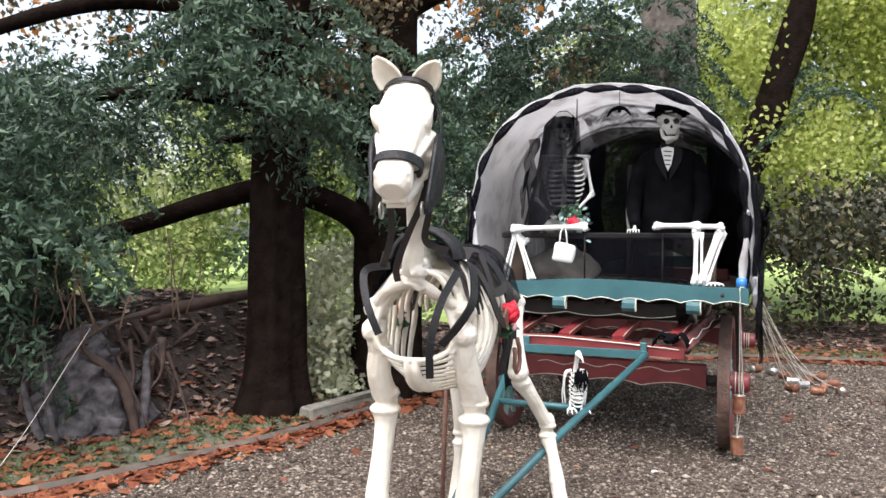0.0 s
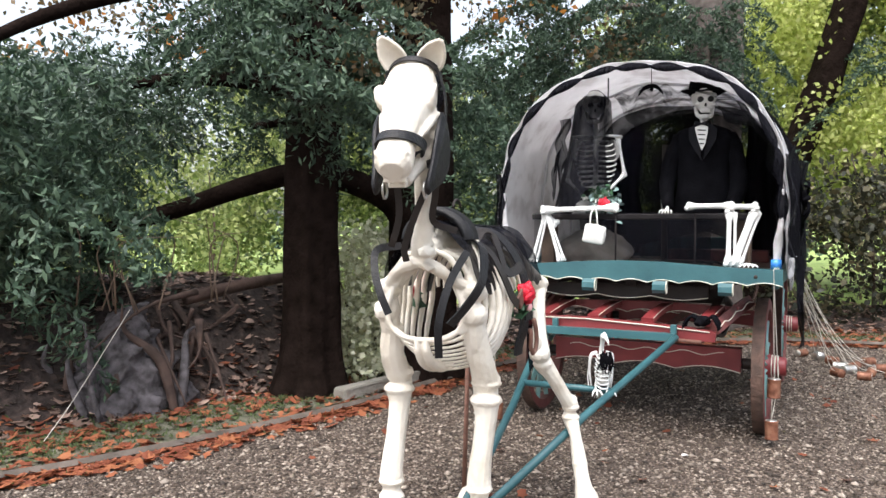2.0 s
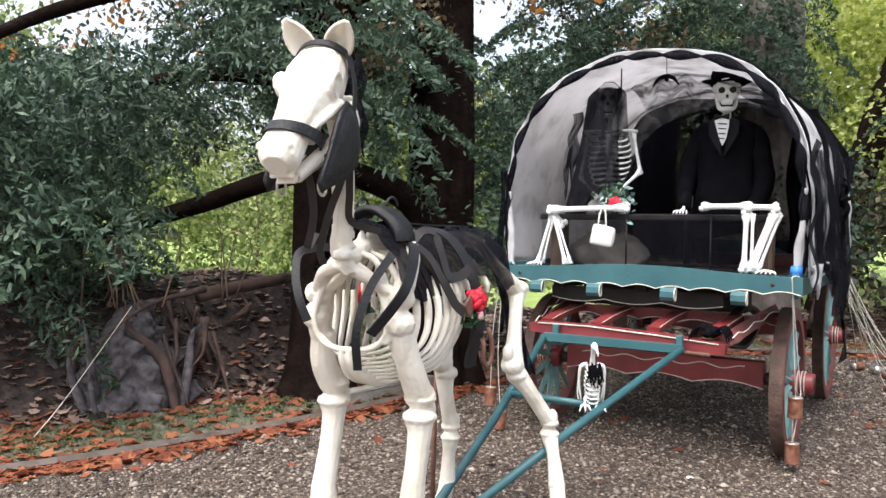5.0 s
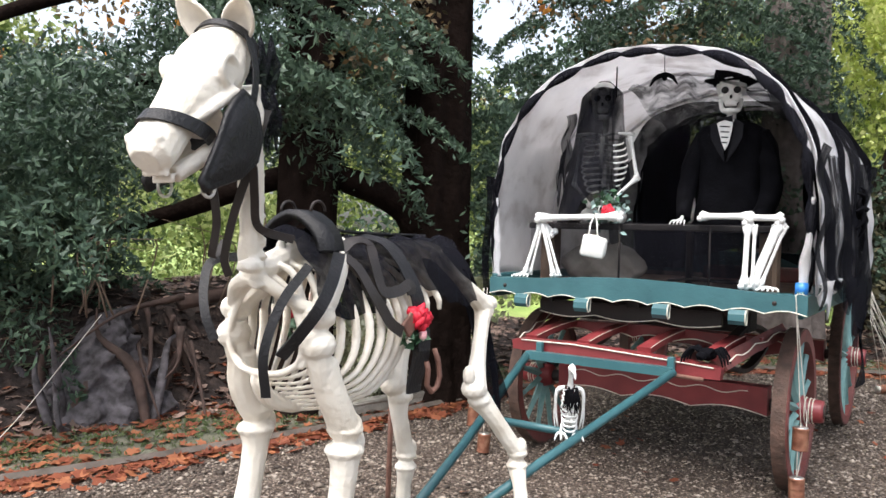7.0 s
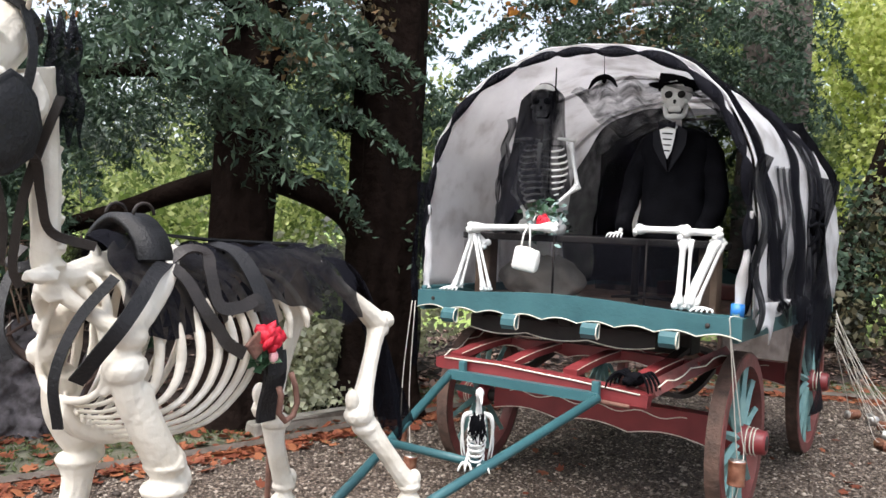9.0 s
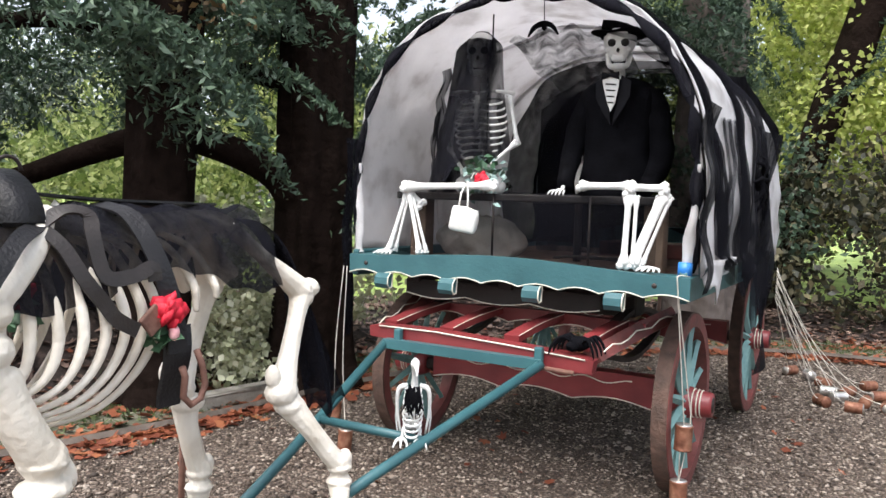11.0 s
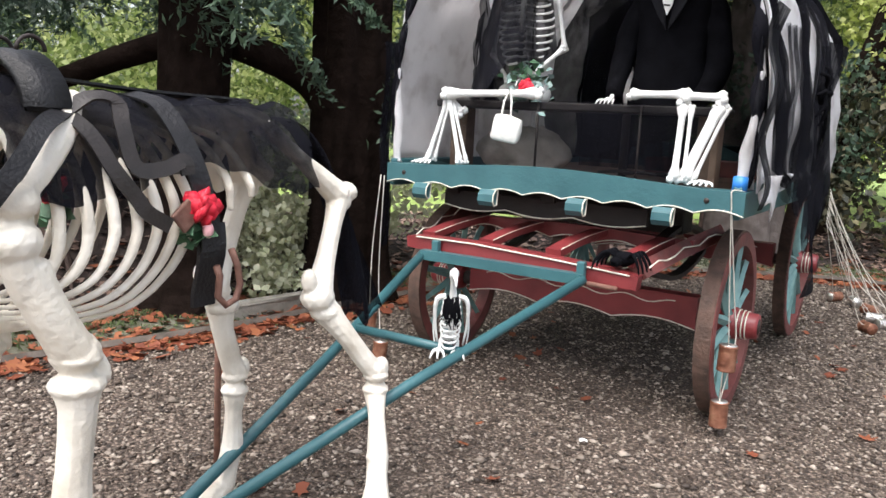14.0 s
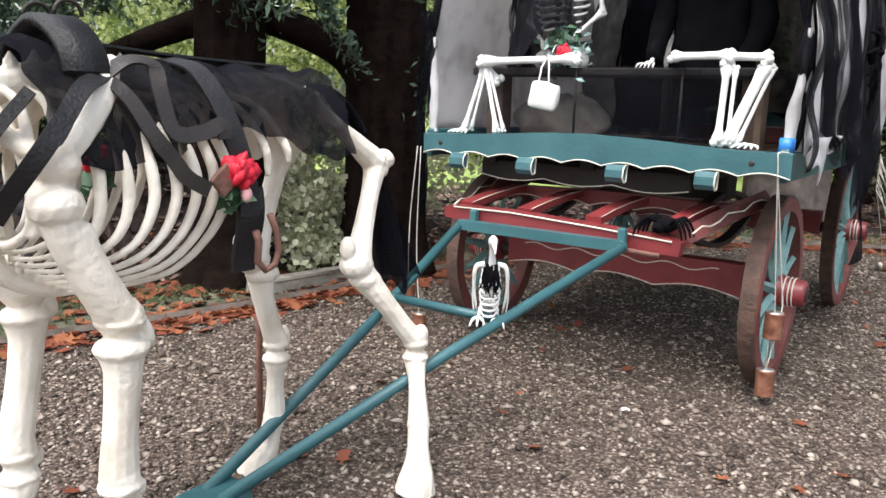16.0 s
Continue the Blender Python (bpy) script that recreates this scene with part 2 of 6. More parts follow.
def limb(bm, rows, sides=10, n=5, slot=0):
    """A tube through rows of x, y, z, radius, rounded by a spline."""
    s = spline(rows, n)
    return tube(bm, s, [max(0.0015, float(q[3])) for q in s], sides, slot=slot)


def ball(bm, c, r, sub=2, turn=(0, 0, 0), slot=0):
    r = (r, r, r) if isinstance(r, (int, float)) else r
    m = Matrix.Translation(c) @ Euler([radians(a) for a in turn]).to_matrix().to_4x4() @ Matrix.Diagonal((*r, 1))
    got = bmesh.ops.create_icosphere(bm, subdivisions=sub, radius=1, matrix=m)
    if slot:
        for f in {f for v in got["verts"] for f in v.link_faces}:
            f.material_index = slot
    return bm


def box(bm, c, s, bevel=0.006, turn=(0, 0, 0)):
    m = Matrix.Translation(c) @ Euler([radians(a) for a in turn]).to_matrix().to_4x4() @ Matrix.Diagonal((*s, 1))
    got = bmesh.ops.create_cube(bm, size=1, matrix=m)
    if bevel:
        edges = list({e for v in got["verts"] for e in v.link_edges})
        bmesh.ops.bevel(bm, geom=edges, offset=bevel, segments=2, affect="EDGES", profile=0.5)
    return bm


def slab(bm, outline, y0, y1):
    """Extrudes an x, z outline from y0 to y1."""
    a = [bm.verts.new((x, y0, z)) for x, z in outline]
    b = [bm.verts.new((x, y1, z)) for x, z in outline]
    bm.faces.new(a)
    bm.faces.new(b[::-1])
    for i in range(len(a)):
        j = (i + 1) % len(a)
        bm.faces.new((a[j], a[i], b[i], b[j]))
    bmesh.ops.recalc_face_normals(bm, faces=bm.faces[:])
    return bm


def strip(bm, pts, normals, width, thick=0.004):
    """A flat strap along pts, width across, lying square to its normals."""
    rows = []
    for i, p in enumerate(pts):
        p = Vector(p)
        d = (Vector(pts[min(i + 1, len(pts) - 1)]) - Vector(pts[max(i - 1, 0)])).normalized()
        nn = Vector(normals[i] if isinstance(normals[0], (list, tuple, Vector)) else normals)
        s = d.cross(nn).normalized() * width / 2
        nn = s.cross(d).normalized() * thick
        rows.append([bm.verts.new(q) for q in (p - s, p + s, p + s + nn, p - s + nn)])
    for a, b in zip(rows, rows[1:]):
        for k in range(4):
            bm.faces.new((a[k], a[(k + 1) % 4], b[(k + 1) % 4], b[k]))
    bm.faces.new(rows[0][::-1])
    bm.faces.new(rows[-1])
    bmesh.ops.recalc_face_normals(bm, faces=bm.faces[:])
    return bm


def grid_sheet(bm, fn, nu, nv, thick=0.0):
    """A sheet from fn(u, v), u and v from 0 to 1; thick: a second face behind it."""
    rows = [[Vector(fn(i / nu, j / nv)) for j in range(nv + 1)] for i in range(nu + 1)]
    vs = [[bm.verts.new(p) for p in r] for r in rows]
    for i in range(nu):
        for j in range(nv):
            bm.faces.new((vs[i][j], vs[i + 1][j], vs[i + 1][j + 1], vs[i][j + 1]))
    if thick:
        bm.normal_update()
        geom = bm.faces[:]
        bmesh.ops.solidify(bm, geom=geom, thickness=thick)
    return bm


def roughen(bm, amount, scale):
    for v in bm.verts:
        v.co += Vector((noise.noise(v.co * scale), noise.noise(v.co * scale + Vector((7, 3, 1))), noise.noise(v.co * scale + Vector((2, 9, 5))))) * amount


def raw_mesh(name, verts, faces, materials):
    me = bpy.data.meshes.new(name)
    verts, faces = np.asarray(verts, np.float32), np.asarray(faces, np.int32)
    k = faces.shape[1]
    me.vertices.add(len(verts))
    me.vertices.foreach_set("co", verts.ravel())
    me.loops.add(faces.size)
    me.loops.foreach_set("vertex_index", faces.ravel())
    me.polygons.add(len(faces))
    me.polygons.foreach_set("loop_start", np.arange(0, faces.size, k, dtype=np.int32))
    me.polygons.foreach_set("loop_total", np.full(len(faces), k, np.int32))
    for m in (materials if isinstance(materials, (list, tuple)) else [materials]):
        me.materials.append(m)
    me.update(calc_edges=True)
    me.validate()
    return me


RNG = np.random.default_rng(7)


def leaf_mesh(name, centres, sizes, material, stretch=1.6, droop=0.35, flat=None):
    """Many small folded leaves: each a kite of four corners, bent along its length."""
    c = np.asarray(centres, float)
    n = len(c)
    s = np.asarray(sizes, float).reshape(-1, 1) * np.ones((n, 1))
    a = RNG.normal(size=(n, 3))
    a[:, 2] -= droop
    if flat is not None:
        a[:, 2] *= flat
    a /= np.linalg.norm(a, axis=1, keepdims=True)
    h = RNG.normal(size=(n, 3))
    if flat is not None:
        h[:, 2] *= flat
    b = h - (h * a).sum(1, keepdims=True) * a
    b /= np.linalg.norm(b, axis=1, keepdims=True) + 1e-9
    u = np.cross(a, b)
    v = np.stack([c - a * s * stretch / 2, c + b * s / 2 + u * s * 0.12, c + a * s * stretch / 2 - u * s * 0.15, c - b * s / 2 + u * s * 0.12], 1).reshape(-1, 3)
    q = np.arange(n)[:, None] * 4 + np.arange(4)
    return raw_mesh(name, v, q, material)


# ---- ground ----
EDGE = spline([(-8, -10.5), (-3.9, -5.0), (-2.75, -3.0), (-2.36, -2.2), (-2.05, -1.2), (-1.87, -0.4), (-1.78, 0.3), (-1.5, 1.6), (-0.75, 3.2), (0.6, 4.15), (1.8, 4.4), (3.6, 5.0), (9, 7.5)], 8)
EDGE = np.array(EDGE)


def beyond(x, y):
    """Metres past the path's edge: positive on the planted side."""
    p = np.stack([x, y], -1)
    best = np.full(x.shape, 1e9)
    sign = np.ones(x.shape)
    for a, b in zip(EDGE, EDGE[1:]):
        d = b - a
        t = np.clip(((p - a) @ d) / (d @ d), 0, 1)
        q = p - a - t[..., None] * d
        dist = np.hypot(q[..., 0], q[..., 1])
        near = dist < best
        best = np.where(near, dist, best)
        sign = np.where(near, np.sign(d[0] * q[..., 1] - d[1] * q[..., 0]), sign)
    return best * sign


def smooth(a, b, v):
    t = np.clip((v - a) / (b - a), 0, 1)
    return t * t * (3 - 2 * t)


def height(x, y):
    x, y = np.asarray(x, float), np.asarray(y, float)
    d = beyond(x, y)
    left = 1 - 0.85 * smooth(0.2, 2.4, y)
    bank = smooth(0.75, 1.9, d) * 0.78 * left - 0.35 * smooth(3.5, 7, d) * left
    rough = 0.06 * np.sin(x * 3.1 + 1.7 * np.sin(y * 2.3)) * np.sin(y * 2.7 + x) * smooth(0.6, 1.6, d)
    return bank + rough + 0.03 * smooth(0.0, 0.12, d) + 0.006 * np.sin(x * 1.3) * np.sin(y * 1.1)


def spaced(lo, hi, step, far):
    core = np.arange(lo, hi + 1e-6, step)
    out = [hi + 0.4 * 1.35 ** k for k in range(1, 24) if 0.4 * 1.35 ** k < far]
    inn = [lo - 0.4 * 1.35 ** k for k in range(1, 24) if 0.4 * 1.35 ** k < far]
    return np.array(inn[::-1] + list(core) + out)


gx, gy = spaced(-8, 5, 0.11, 400), spaced(-6.5, 8, 0.11, 400)
GX, GY = np.meshgrid(gx, gy, indexing="ij")
GZ = height(GX, GY)
idx = np.arange(GX.size).reshape(GX.shape)
quads = np.stack([idx[:-1, :-1], idx[1:, :-1], idx[1:, 1:], idx[:-1, 1:]], -1).reshape(-1, 4)
me = raw_mesh("ground", np.stack([GX, GY, GZ], -1).reshape(-1, 3), quads, [M_GRAVEL, M_VERGE, M_LITTER, M_LAWN])
cx = (GX[:-1, :-1] + GX[1:, 1:]).ravel() / 2
cy = (GY[:-1, :-1] + GY[1:, 1:]).ravel() / 2
cd = beyond(cx, cy)
wob = 0.12 * np.sin(cx * 4.2) * np.sin(cy * 3.7)
zone = np.where(cd < 0, 0, np.where(cd < 0.75 + wob, 1, np.where(cd < 3.0 + 3 * wob, 2, 3)))
me.polygons.foreach_set("material_index", zone.astype(np.int32))
me.shade_smooth()
tagged(new("ground", me), "dark wet gravel drive beside a mossy leaf-strewn bank", "ground", kind="structure")

# loose stones on the drive
n = 150000
sx, sy = RNG.uniform(-3.0, 3.2, n), -3.7 + 8.2 * RNG.uniform(0, 1, n) ** 1.35
ok = beyond(sx, sy) < -0.02
sx, sy = sx[ok], sy[ok]
n = len(sx)
r = RNG.gamma(2.4, 0.0021, n) + 0.0025
octa = np.array([(1, 0, 0), (0, 1, 0), (-1, 0, 0), (0, -1, 0), (0, 0, 1), (0, 0, -0.6)], float)
octf = np.array([(0, 1, 4), (1, 2, 4), (2, 3, 4), (3, 0, 4), (1, 0, 5), (2, 1, 5), (3, 2, 5), (0, 3, 5)])
ang = RNG.uniform(0, 6.3, n)
jit = octa[None] * RNG.uniform(0.6, 1.35, (n, 6, 3)) * np.array([1.25, 0.9, 0.62])
vx = jit[..., 0] * np.cos(ang)[:, None] - jit[..., 1] * np.sin(ang)[:, None]
vy = jit[..., 0] * np.sin(ang)[:, None] + jit[..., 1] * np.cos(ang)[:, None]
v = np.stack([vx, vy, jit[..., 2]], -1) * r[:, None, None] + np.stack([sx, sy, height(sx, sy) + r * 0.25], -1)[:, None]
f = (np.arange(n)[:, None, None] * 6 + octf[None]).reshape(-1, 3)
tagged(new("gravel", raw_mesh("gravel", v.reshape(-1, 3), f, M_STONES)), "loose brown and grey gravel stones", "gravel", kind="stuff")

# timber edging along the drive
edge_pts = [(x, y) for x, y in EDGE if -5 < y < 7.5]
bm = bmesh.new()
tube(bm, [(x, y, 0.022) for x, y in edge_pts], 0.028, 4, flat=0.9)
single("path_edging", bm, M_EDGING, "low weathered timber edging between drive and verge", "edging", kind="structure", smooth=False)
bm = bmesh.new()
box(bm, (-1.98, -0.1, 0.05), (0.12, 0.95, 0.12), 0.012, (0, 0, -9))
bmesh.ops.subdivide_edges(bm, edges=bm.edges[:], cuts=2)
for v in bm.verts:
    v.co += Vector((1, 1, 1)) * 0.02 * noise.noise(v.co * 11)
single("kerb_stone", bm, M_KERB, "long pale stone lying along the verge", "stone", smooth=False)


def fallen(name, pts, size, material, label, curl=0.3):
    """Lobed dead leaves: nine corners each, tilted and curled."""
    pts = np.asarray(pts)
    n = len(pts)
    out = np.array([(0, -1.0), (0.25, -0.35), (0.85, -0.45), (0.5, 0.1), (0.7, 0.7), (0.0, 0.95), (-0.65, 0.65), (-0.5, 0.1), (-0.85, -0.4), (-0.25, -0.35)])
    k = len(out)
    s = size * RNG.uniform(0.55, 1.25, n)
    an = RNG.uniform(0, 6.3, n)
    x = out[None, :, 0] * np.cos(an)[:, None] - out[None, :, 1] * np.sin(an)[:, None]
    y = out[None, :, 0] * np.sin(an)[:, None] + out[None, :, 1] * np.cos(an)[:, None]
    z = curl * (x ** 2 + y ** 2) * RNG.uniform(-0.3, 1.0, n)[:, None] + x * RNG.normal(0, 0.22, n)[:, None] + y * RNG.normal(0, 0.22, n)[:, None]
    v = np.stack([x, y, z], -1) * s[:, None, None]
    v += pts[:, None]
    v[..., 2] += 0.012
    return tagged(new(name, raw_mesh(name, v.reshape(-1, 3), np.arange(n)[:, None] * k + np.arange(k), material)), label, "leaves", kind="stuff")


def on_ground(x, y, lift=0.0):
    return np.stack([x, y, height(x, y) + lift], -1)


def along_edge(n, mean, spread, y0=-4, y1=7):
    i = RNG.uniform(0, len(EDGE) - 1.001, n * 5)
    k = i.astype(int)
    p = EDGE[k] + (EDGE[k + 1] - EDGE[k]) * (i - k)[:, None]
    d = EDGE[k + 1] - EDGE[k]
    nrm = np.stack([-d[:, 1], d[:, 0]], -1) / np.linalg.norm(d, axis=1, keepdims=True)
    p = p + nrm * RNG.normal(mean, spread, n * 5)[:, None]
    p = p[(p[:, 1] > y0) & (p[:, 1] < y1)][:n]
    return p[:, 0], p[:, 1]


fallen("leaf_drift", on_ground(*along_edge(2300, -0.06, 0.09)), 0.045, M_DEADLEAF, "wet orange-brown fallen leaves drifted along the edging")
fallen("verge_leaves", on_ground(*along_edge(1500, 0.55, 0.28)), 0.042, M_DEADLEAF, "orange fallen leaves scattered over the mossy verge")
x, y = RNG.uniform(-2.6, 3, 150), RNG.uniform(-3.2, 4.5, 150)
ok = beyond(x, y) < -0.1
fallen("drive_leaves", on_ground(x[ok], y[ok]), 0.036, M_DEADLEAF, "scattered fallen leaves on the wet gravel")
x, y = RNG.uniform(-7, 4, 34000), RNG.uniform(-5, 7.5, 34000)
d = beyond(x, y)
ok = (d > 0.7) & (d < 3.1)
fallen("bank_litter", on_ground(x[ok], y[ok]), 0.042, M_BROWNLEAF, "deep brown leaf litter covering the bank", 0.5)
x, y = along_edge(9000, 0.42, 0.22)
tagged(new("verge_grass", leaf_mesh("verge_grass", on_ground(x, y, 0.012), RNG.uniform(0.008, 0.016, len(x)), M_GRASS, stretch=3.0, droop=-0.6)), "short patchy grass and moss on the verge", "grass", kind="stuff")

# fallen pale leaf on the gravel
bm = bmesh.new()
ball(bm, (0.38, -0.765, 0.008), (0.022, 0.016, 0.010), 1)
single("white_pebble", bm, M_WBONE, "small white pebble on the gravel", "pebble", smooth=False)


# ---- trees and shrubs ----
def cloud(blobs, per, squash=0.8):
    """Points spread through uneven clumps given as x, y, z, radius."""
    out = []
    for bx, by, bz, br in blobs:
        m = int(per * br * br)
        p = RNG.normal(size=(m, 3))
        p /= np.linalg.norm(p, axis=1, keepdims=True)
        p *= (RNG.uniform(0, 1, (m, 1)) ** 0.5) * br
        p[:, 2] *= squash
        out.append(p + (bx, by, bz))
    return np.concatenate(out)


def sprays(roots, length, droop, per, width=0.16):
    """Points along drooping fronds that start at roots and fan outward."""
    out = []
    for root in roots:
        an = RNG.uniform(0, 6.3)
        d = np.array([math.cos(an), math.sin(an), RNG.uniform(-0.35, 0.15)])
        l = length * RNG.uniform(0.6, 1.3)
        t = RNG.uniform(0, 1, per) ** 0.8
        side = np.array([-d[1], d[0], 0])
        off = RNG.normal(0, 1, per) * width * (1.1 - t * 0.75)
        p = np.array(root) + d * (t * l)[:, None] + side * off[:, None]
        p[:, 2] -= droop * t ** 2 * l + np.abs(off) * 0.35 + np.abs(RNG.normal(0, 0.02, per))
        out.append(p)
    return np.concatenate(out)


def tree(name, label, trunk_rows, boughs, crown_sets, bark, sides=14):
    t = thing(name, label, "tree", tuple(trunk_rows[0][:3]))
    bm = bmesh.new()
    s = spline(trunk_rows, 12)
    tube(bm, s, [float(q[3]) for q in s], 40)
    for v in bm.verts:
        a = math.atan2(v.co.y - trunk_rows[0][1], v.co.x - trunk_rows[0][0])
        w = 1 + 0.10 * math.sin(a * 5 + v.co.z * 0.7) + 0.07 * math.sin(a * 9 - v.co.z) + 0.05 * noise.noise((a * 4, v.co.z * 2, 1.0))
        v.co.x = trunk_rows[0][0] + (v.co.x - trunk_rows[0][0]) * w
        v.co.y = trunk_rows[0][1] + (v.co.y - trunk_rows[0][1]) * w
    part("trunk", bm, bark, t)
    for b in boughs:
        bm = bmesh.new()
        limb(bm, b, 9, 6)
        part("bough", bm, bark, t)
    for pts, size, m, st in crown_sets:
        ob = new("crown", leaf_mesh("crown", pts, size * RNG.uniform(0.6, 1.4, len(pts)), m, st))
        ob.parent = t
        ob.matrix_parent_inverse = Matrix.Translation(-t.location)
    return t


def rand_blobs(n, lo, hi, r0, r1):
    return [(*RNG.uniform(lo, hi), RNG.uniform(r0, r1)) for _ in range(n)]


# the great yew behind the verge, its crown hanging over the bank
roots = np.concatenate([RNG.uniform((-6.4, -2.0, 2.35), (-3.4, 0.6, 2.85), (62, 3)), RNG.uniform((-3.2, -0.9, 2.6), (-2.45, 1.6, 3.2), (36, 3)), RNG.uniform((-2.3, -0.3, 2.15), (-1.75, 0.4, 3.3), (34, 3)), RNG.uniform((-4.0, -3.0, 1.4), (-3.0, -1.7, 2.4), (40, 3))])
roots = roots[(beyond(roots[:, 0], roots[:, 1]) > 0.25)]
low = np.concatenate([RNG.uniform((-6.8, -2.8, 1.2), (-5.0, -1.6, 2.0), (50, 3)), RNG.uniform((-5.2, -1.9, 1.0), (-3.4, -1.2, 2.1), (84, 3)), RNG.uniform((-2.35, -1.25, 2.1), (-1.75, -0.8, 3.0), (20, 3))])
beside = np.concatenate([RNG.uniform((-1.95, 0.9, 1.3), (-1.5, 1.8, 2.6), (22, 3)), RNG.uniform((-2.9, 2.2, 1.5), (-1.6, 3.6, 3.2), (46, 3))])
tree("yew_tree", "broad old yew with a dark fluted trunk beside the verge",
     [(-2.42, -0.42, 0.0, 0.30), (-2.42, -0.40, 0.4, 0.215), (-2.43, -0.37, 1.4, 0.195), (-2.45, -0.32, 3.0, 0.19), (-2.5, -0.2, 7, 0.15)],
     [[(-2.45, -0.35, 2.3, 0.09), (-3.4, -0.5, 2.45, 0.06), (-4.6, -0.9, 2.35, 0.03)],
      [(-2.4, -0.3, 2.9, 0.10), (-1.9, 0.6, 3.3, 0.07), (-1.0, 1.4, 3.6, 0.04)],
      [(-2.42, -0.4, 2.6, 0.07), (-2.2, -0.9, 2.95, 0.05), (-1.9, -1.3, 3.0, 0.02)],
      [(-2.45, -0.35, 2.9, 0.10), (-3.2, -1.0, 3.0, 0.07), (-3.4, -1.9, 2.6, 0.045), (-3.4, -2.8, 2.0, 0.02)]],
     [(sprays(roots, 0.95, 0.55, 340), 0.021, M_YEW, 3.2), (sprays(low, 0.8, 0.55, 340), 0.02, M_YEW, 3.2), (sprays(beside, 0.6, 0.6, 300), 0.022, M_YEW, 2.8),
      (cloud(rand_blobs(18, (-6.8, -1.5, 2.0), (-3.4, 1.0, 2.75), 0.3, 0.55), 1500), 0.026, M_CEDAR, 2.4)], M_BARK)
# russet foliage hanging before the trunks
FRONT = rand_blobs(17, (-2.7, -0.5, 2.25), (-1.6, 0.7, 3.5), 0.2, 0.4)
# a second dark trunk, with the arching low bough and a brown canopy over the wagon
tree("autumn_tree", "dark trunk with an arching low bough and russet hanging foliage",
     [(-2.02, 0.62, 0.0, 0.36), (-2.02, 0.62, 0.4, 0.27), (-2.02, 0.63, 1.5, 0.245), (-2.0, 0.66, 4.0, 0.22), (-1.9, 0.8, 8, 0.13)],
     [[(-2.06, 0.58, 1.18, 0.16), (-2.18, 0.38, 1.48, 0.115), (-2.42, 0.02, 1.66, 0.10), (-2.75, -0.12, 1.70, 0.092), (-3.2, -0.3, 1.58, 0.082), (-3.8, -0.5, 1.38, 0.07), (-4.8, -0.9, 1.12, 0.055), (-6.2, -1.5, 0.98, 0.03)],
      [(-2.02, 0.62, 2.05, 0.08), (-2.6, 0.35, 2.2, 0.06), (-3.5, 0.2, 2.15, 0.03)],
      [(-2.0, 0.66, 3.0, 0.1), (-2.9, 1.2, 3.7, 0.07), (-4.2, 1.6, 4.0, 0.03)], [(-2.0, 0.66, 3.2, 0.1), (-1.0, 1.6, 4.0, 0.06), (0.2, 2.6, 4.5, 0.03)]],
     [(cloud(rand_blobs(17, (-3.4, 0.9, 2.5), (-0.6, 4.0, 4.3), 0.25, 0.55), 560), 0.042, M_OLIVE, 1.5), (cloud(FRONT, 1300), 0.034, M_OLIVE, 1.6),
      # unseen high clumps, added above the view to shade wagon and gravel
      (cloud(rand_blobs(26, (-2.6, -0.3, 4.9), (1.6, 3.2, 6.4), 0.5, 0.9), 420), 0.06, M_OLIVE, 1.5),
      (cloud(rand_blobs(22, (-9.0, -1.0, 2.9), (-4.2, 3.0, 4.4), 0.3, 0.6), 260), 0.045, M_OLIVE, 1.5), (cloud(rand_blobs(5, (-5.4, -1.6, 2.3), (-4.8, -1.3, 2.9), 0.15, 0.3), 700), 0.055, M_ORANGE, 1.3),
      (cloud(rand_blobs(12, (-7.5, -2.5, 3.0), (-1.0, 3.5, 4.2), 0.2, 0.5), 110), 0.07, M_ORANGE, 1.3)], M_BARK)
tree("grey_trunk_tree", "straight conifer with grey ridged bark behind the wagon",
     [(-0.3, 4.9, 0.0, 0.42), (-0.28, 4.9, 1.0, 0.34), (-0.25, 4.9, 3.0, 0.31), (-0.25, 4.9, 9, 0.24)],
     [[(-0.3, 4.9, 3.5, 0.08), (-1.0, 4.3, 3.9, 0.05), (-1.7, 3.8, 3.8, 0.02)]],
     [(sprays(RNG.uniform((-2.6, 2.8, 2.6), (0.1, 5.0, 4.4), (110, 3)), 0.8, 0.6, 300), 0.024, M_YEW, 2.8)], M_BARKGREY)
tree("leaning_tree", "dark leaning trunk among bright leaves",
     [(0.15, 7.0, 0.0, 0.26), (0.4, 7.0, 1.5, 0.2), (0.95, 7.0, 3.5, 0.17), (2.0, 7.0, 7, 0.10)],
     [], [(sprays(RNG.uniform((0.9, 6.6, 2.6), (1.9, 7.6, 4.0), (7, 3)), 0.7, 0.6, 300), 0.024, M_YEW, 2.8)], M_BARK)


def shrub(name, label, stems, sets):
    t = thing(name, label, "shrub", stems[0][0])
    for a, b in stems:
        bm = bmesh.new()
        limb(bm, [(*a, 0.025), ((a[0] + b[0]) / 2 + 0.1, (a[1] + b[1]) / 2, (a[2] + b[2]) / 2, 0.017), (*b, 0.006)], 6, 4)
        part("stem", bm, M_ROOTBROWN, t)
    for pts, size, m, st in sets:
        ob = new("foliage", leaf_mesh("foliage", pts, size * RNG.uniform(0.6, 1.4, len(pts)), m, st))
        ob.parent = t
        ob.matrix_parent_inverse = Matrix.Translation(-t.location)


